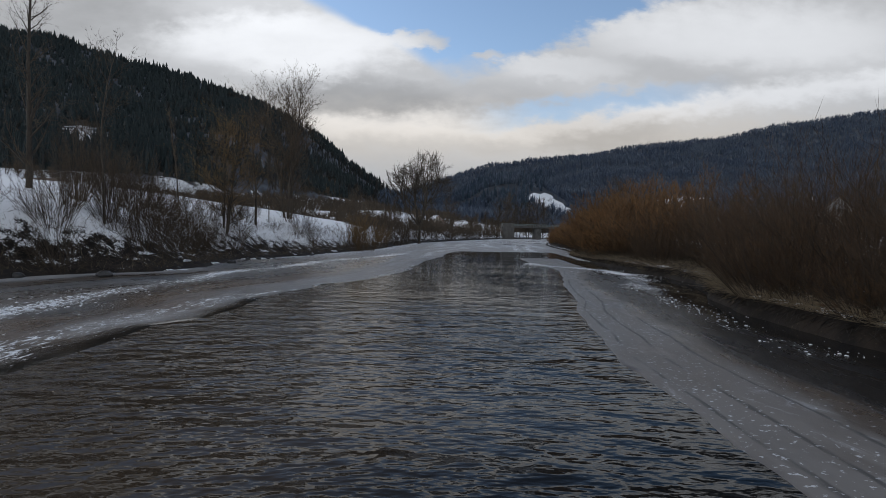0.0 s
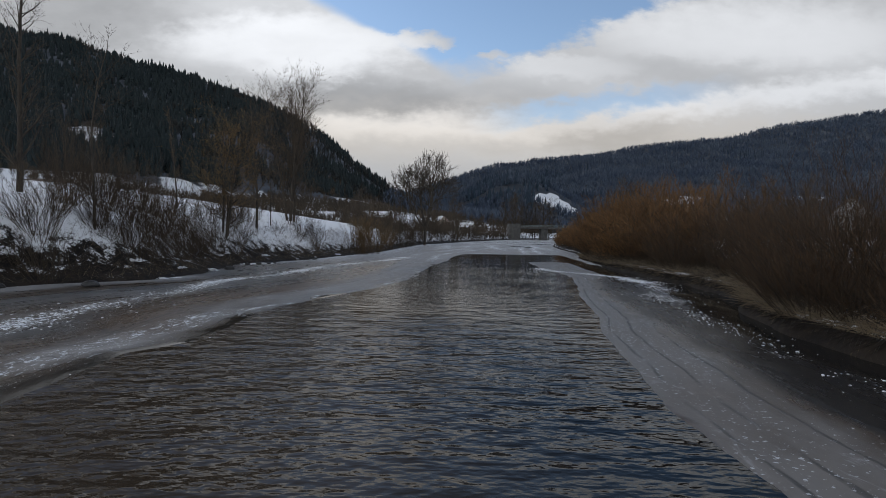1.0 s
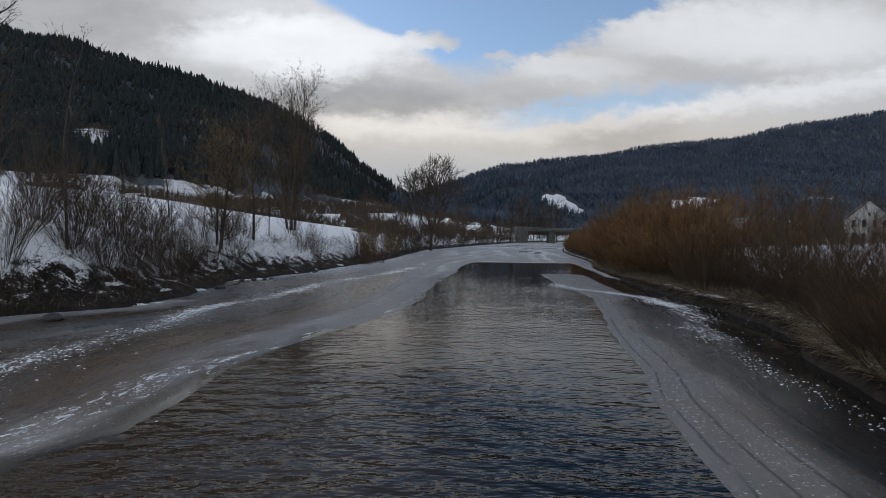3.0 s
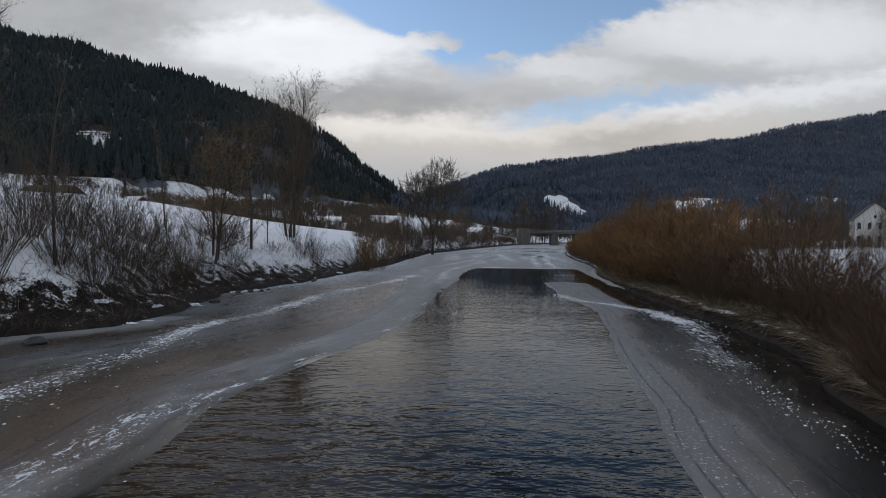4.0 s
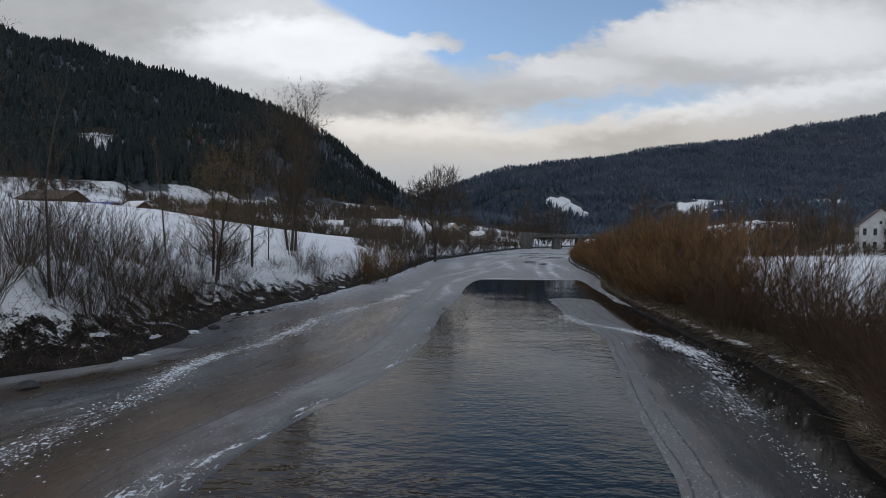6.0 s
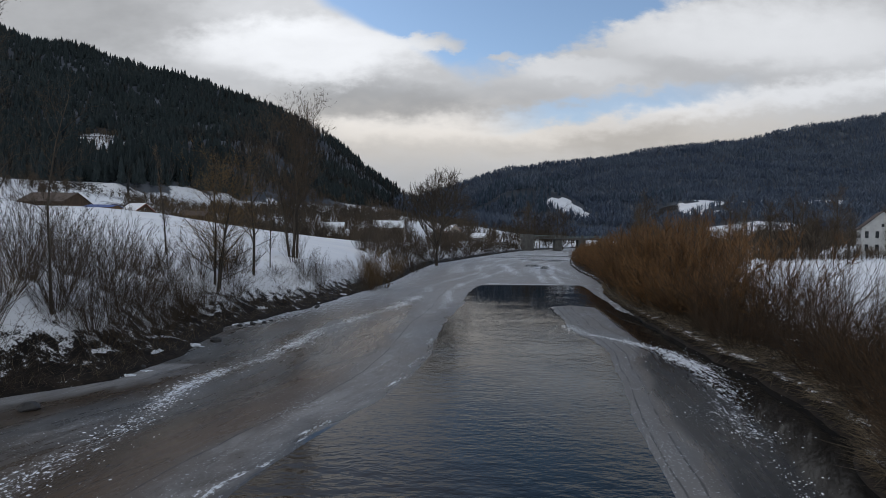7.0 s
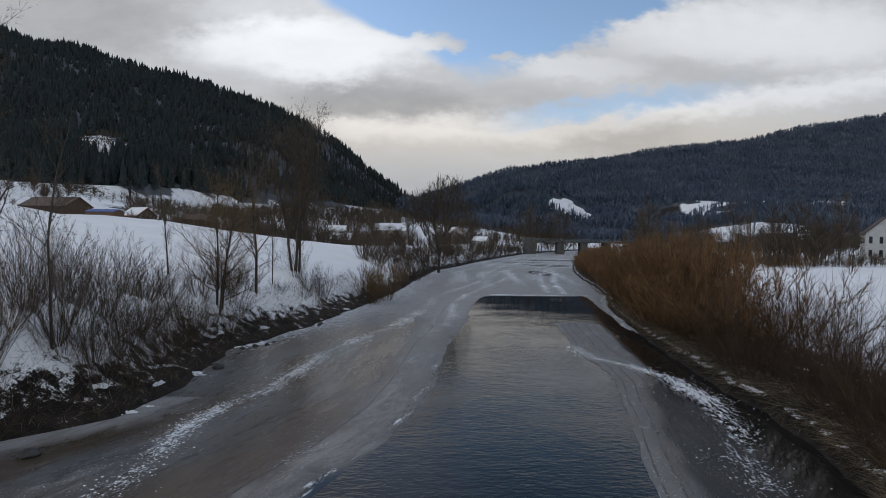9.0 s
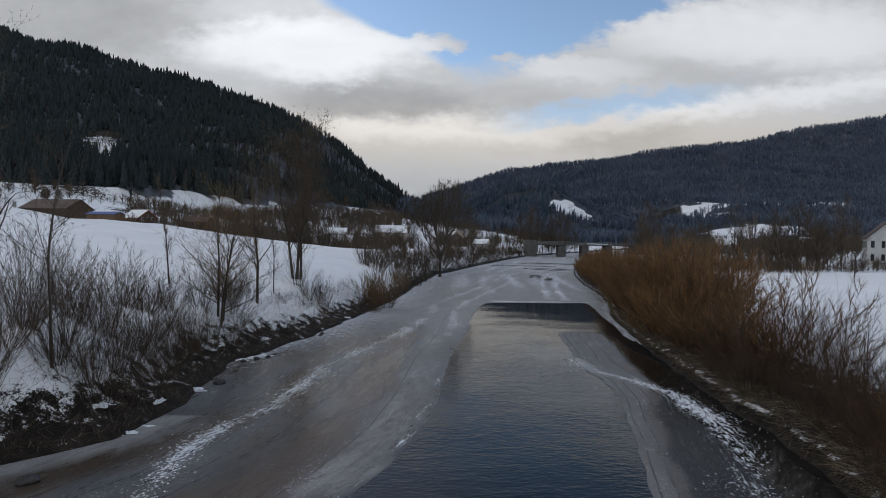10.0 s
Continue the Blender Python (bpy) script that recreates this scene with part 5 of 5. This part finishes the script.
# ---- snow crumbs, stones and dead reed ----
def crumbs(kind, pts, y0, y1, n, seed, size):
    r = np.random.RandomState(seed)
    y = r.uniform(y0, y1, n * 2)
    patch = np.clip(0.55 + 0.6 * wob(y, 0, 5.5, 3 if kind == "a" else 8), 0.2, 1)
    if kind == "a":
        patch = patch * line(y, [(31.5, 1), (33.6, 0.2), (35.4, 1), (44, 1), (47.5, 0.2), (51, 0.9)])
    if kind == "c":
        patch = patch * line(y, [(8, 0.16), (18, 0.2), (21, 0.14), (25, 0.5), (29, 1.0)])
    y = y[r.uniform(0, 1, n * 2) < patch][:n]
    n = len(y)
    strand = np.round(r.normal(0, 1, n) * 3) / 3 + r.normal(0, 0.1, n)
    x = line(y, pts) + 0.3 * wob(y, 0, 3.0, 4) + strand * streak_width(kind, y) * np.where(r.uniform(0, 1, n) < 0.2, 1.8, 0.75)
    s = size * np.minimum(np.exp(r.normal(0, 0.6, n)), 3.2)
    return np.stack([x, y, np.full(n, 0.0)], -1), np.stack([s, s * r.uniform(0.2, 0.45, n)], 1), r


LUMPS = []
for i in range(4):
    r = np.random.RandomState(50 + i)
    a = np.arange(5) * 2 * np.pi / 5
    low = np.stack([np.cos(a) * r.uniform(0.6, 1.4, 5), np.sin(a) * r.uniform(0.6, 1.4, 5), np.full(5, -0.15)], 1)
    top = np.concatenate([low[:, :2] * 0.6, r.uniform(0.6, 1.0, (5, 1))], 1)
    v = np.concatenate([low, top])
    f = [(j, (j + 1) % 5, 5 + j) for j in range(5)] + [((j + 1) % 5, 5 + (j + 1) % 5, 5 + j) for j in range(5)] + [(5, 6, 7), (5, 7, 8), (5, 8, 9)]
    LUMPS.append((v, np.array(f)))
for kind, pts, y0, y1, n, seed, size in (("a", STREAK_A, 6, 75, 12000, 1, 0.021), ("c", STREAK_C, 6, 52, 7000, 2, 0.017), ("b", STREAK_B, 7, 17.5, 300, 3, 0.012)):
    pos, size2, r = crumbs(kind, pts, y0, y1, n, seed, size)
    ob = scatter(LUMPS, pos, size2, r.uniform(0, 6, len(pos)), "snow_crumbs", SNOW, "white crusted snow crumbs strewn along the ice")
    tagged(ob, category="snow")


def rock(x, y, z, s, seed, mat, label, name="stone"):
    r = random.Random(seed)
    snowy = mat is SNOW
    bm = bmesh.new()
    bmesh.ops.create_icosphere(bm, subdivisions=3 if snowy else 2, radius=1)
    off = Vector((seed * 1.7, seed * 0.6, 0))
    for v in bm.verts:
        c = v.co.copy()
        k = 1 + 0.3 * noise.noise(c * 1.3 + off) + (0.9 if snowy else 0.2) * noise.noise(c * 2.2 - off) + (0.5 if snowy else 0.08) * noise.noise(c * 5.0 + off)
        v.co = Vector((c.x * s * k * (1.5 if snowy else 1.0), c.y * s * k * 0.8, max(c.z, -0.3) * s * k * (0.3 if snowy else 0.6)))
    me = bpy.data.meshes.new(name)
    bm.to_mesh(me)
    bm.free()
    me.materials.append(mat)
    ob = new(name, me)
    ob.matrix_world = pose(x, y, z, 0, 0, r.uniform(0, 360))
    return tagged(ob, label, "snow" if snowy else "stone", "snow lumps by the ice" if snowy else "stones by the ice")


rock(-17.15, 25.05, 0.12, 0.42, 1, STONE, "dark stone frozen into the ice edge")
rock(-16.4, 31.1, 0.0, 0.26, 2, SNOW, "broken snow-covered ice block at the bank", "snow_lump")
for i, (x, yy, s) in enumerate([(-15.9, 32.2, 0.2), (-16.9, 30.5, 0.24), (-16.0, 49.6, 0.4), (-15.2, 50.3, 0.35), (-16.8, 48.6, 0.36), (-15.7, 51.0, 0.3)]):
    rock(x, yy, -0.03, s, 31 + i, SNOW, "broken snow-covered ice block at the bank", "snow_lump")
rock(-15.58, 41.05, 0.03, 0.5, 4, STONE, "flat dark stone at the ice edge")
for i, (x, yy, s) in enumerate([(-15.6, 48.9, 0.3), (-14.9, 49.8, 0.24), (-14.6, 50.8, 0.2), (-16.3, 47.9, 0.28)]):
    rock(x, yy, 0.05, s, 44 + i, STONE, "dark stone below the snowy ledge of the bank")

stump = new("tree_stump")
stump.matrix_world = pose(-10.3, 131, float(ground_z(-10.3, 131)) - 0.1)
bm = bmesh.new()
bmesh.ops.create_cone(bm, cap_ends=True, segments=14, radius1=0.62, radius2=0.45, depth=1.0)
for v in bm.verts:
    v.co += Vector((0.06 * noise.noise(v.co * 3), 0.06 * noise.noise(v.co * 3 + Vector((5, 0, 0))), 0.5))
part("trunk", bm, stump, BARK)
part("snow_cap", box(-0.34, 0.34, -0.3, 0.3, 0.99, 1.07, 0.04), stump, SNOW, "small cap of snow")
tagged(stump, "dark cut tree stump standing in the snow", "stump")
rng = random.Random(9)
for i in range(34):
    yy = rng.uniform(12, 110)
    rock(float(left_bank(yy)) + rng.uniform(-1.2, 0.6), yy, 0.05, rng.uniform(0.12, 0.42), 10 + i, STONE, "dark wet stone along the muddy water line")
for i in range(16):
    yy = rng.uniform(18, 100)
    x = float(left_bank(yy)) - rng.uniform(0.1, 2.6)
    rock(x, yy, float(ground_z(x, yy)), rng.uniform(0.15, 0.4), 60 + i, SNOW, "patch of old snow on the muddy bank", "snow_lump")


def litter(name, y0, y1, n, edge, d0, d1, seed, length, mat, label, lie, thick=0.009, reach=((0, 1), (1, 1))):
    r = random.Random(seed)
    segs = []
    for _ in range(n):
        yy = r.uniform(y0, y1)
        d = d0 + (d1 - d0) * r.random() * float(line(yy, reach))
        x = float(edge(yy)) + d
        z = float(ground_z(x, yy))
        a, e = r.uniform(0, 6.28), radians(r.gauss(*lie))
        L = length * r.uniform(0.4, 1.3)
        segs.append((x, yy, z - 0.02, x + math.cos(a) * math.cos(e) * L, yy + math.sin(a) * math.cos(e) * L, z + 0.03 + abs(math.sin(e)) * L, thick, 0.003))
    tagged(new(name, tubes(name, segs, 3, mat, cone=True)), label, "grass", kind="stuff")


litter("dead_reed", -5, 100, 9000, right_bank, 0.35, 3.2, 1, 1.3, STRAW, "flattened straw-coloured reed along the bank edge", (6, 9), 0.011, ((18, 0.3), (32, 1.0)))
litter("bank_twigs", -8, 85, 12000, right_bank, 0.25, 9, 2, 1.1, TWIG_DARK, "dark dead twigs and weeds under the willows", (45, 25))
litter("bank_twigs", 6, 90, 9000, lambda v: left_bank(v) - 5.5, 0, 5.2, 3, 0.9, TWIG_DARK, "dark dead twigs and roots on the muddy bank", (25, 25))
litter("dead_reed", 6, 90, 2600, lambda v: left_bank(v) - 5, 0, 4.6, 4, 0.7, STRAW, "dry grass tufts on the muddy bank", (40, 25))


def fringe(name, y0, y1, n, seed, mat, label):
    r = random.Random(seed)
    segs = []
    for _ in range(n):
        yy = r.uniform(y0, y1)
        x = float(right_bank(yy)) + r.uniform(0.15, 0.6)
        z = float(ground_z(x, yy))
        L = r.uniform(0.25, 0.8)
        tip = (x - L * r.uniform(0.4, 0.8), yy + r.gauss(0, 0.25), max(z - L * r.uniform(0.1, 0.5), 0.05))
        segs.append((x, yy, z + 0.02, *tip, 0.012, 0.003))
    tagged(new(name, tubes(name, segs, 3, mat, cone=True)), label, "grass", kind="stuff")


fringe("hanging_grass", -8, 90, 5000, 1, ROOTS, "dark roots and dead grass hanging over the steep bank")
fringe("hanging_grass", 14, 100, 1300, 2, STRAW, "straw-coloured grass hanging over the steep bank")
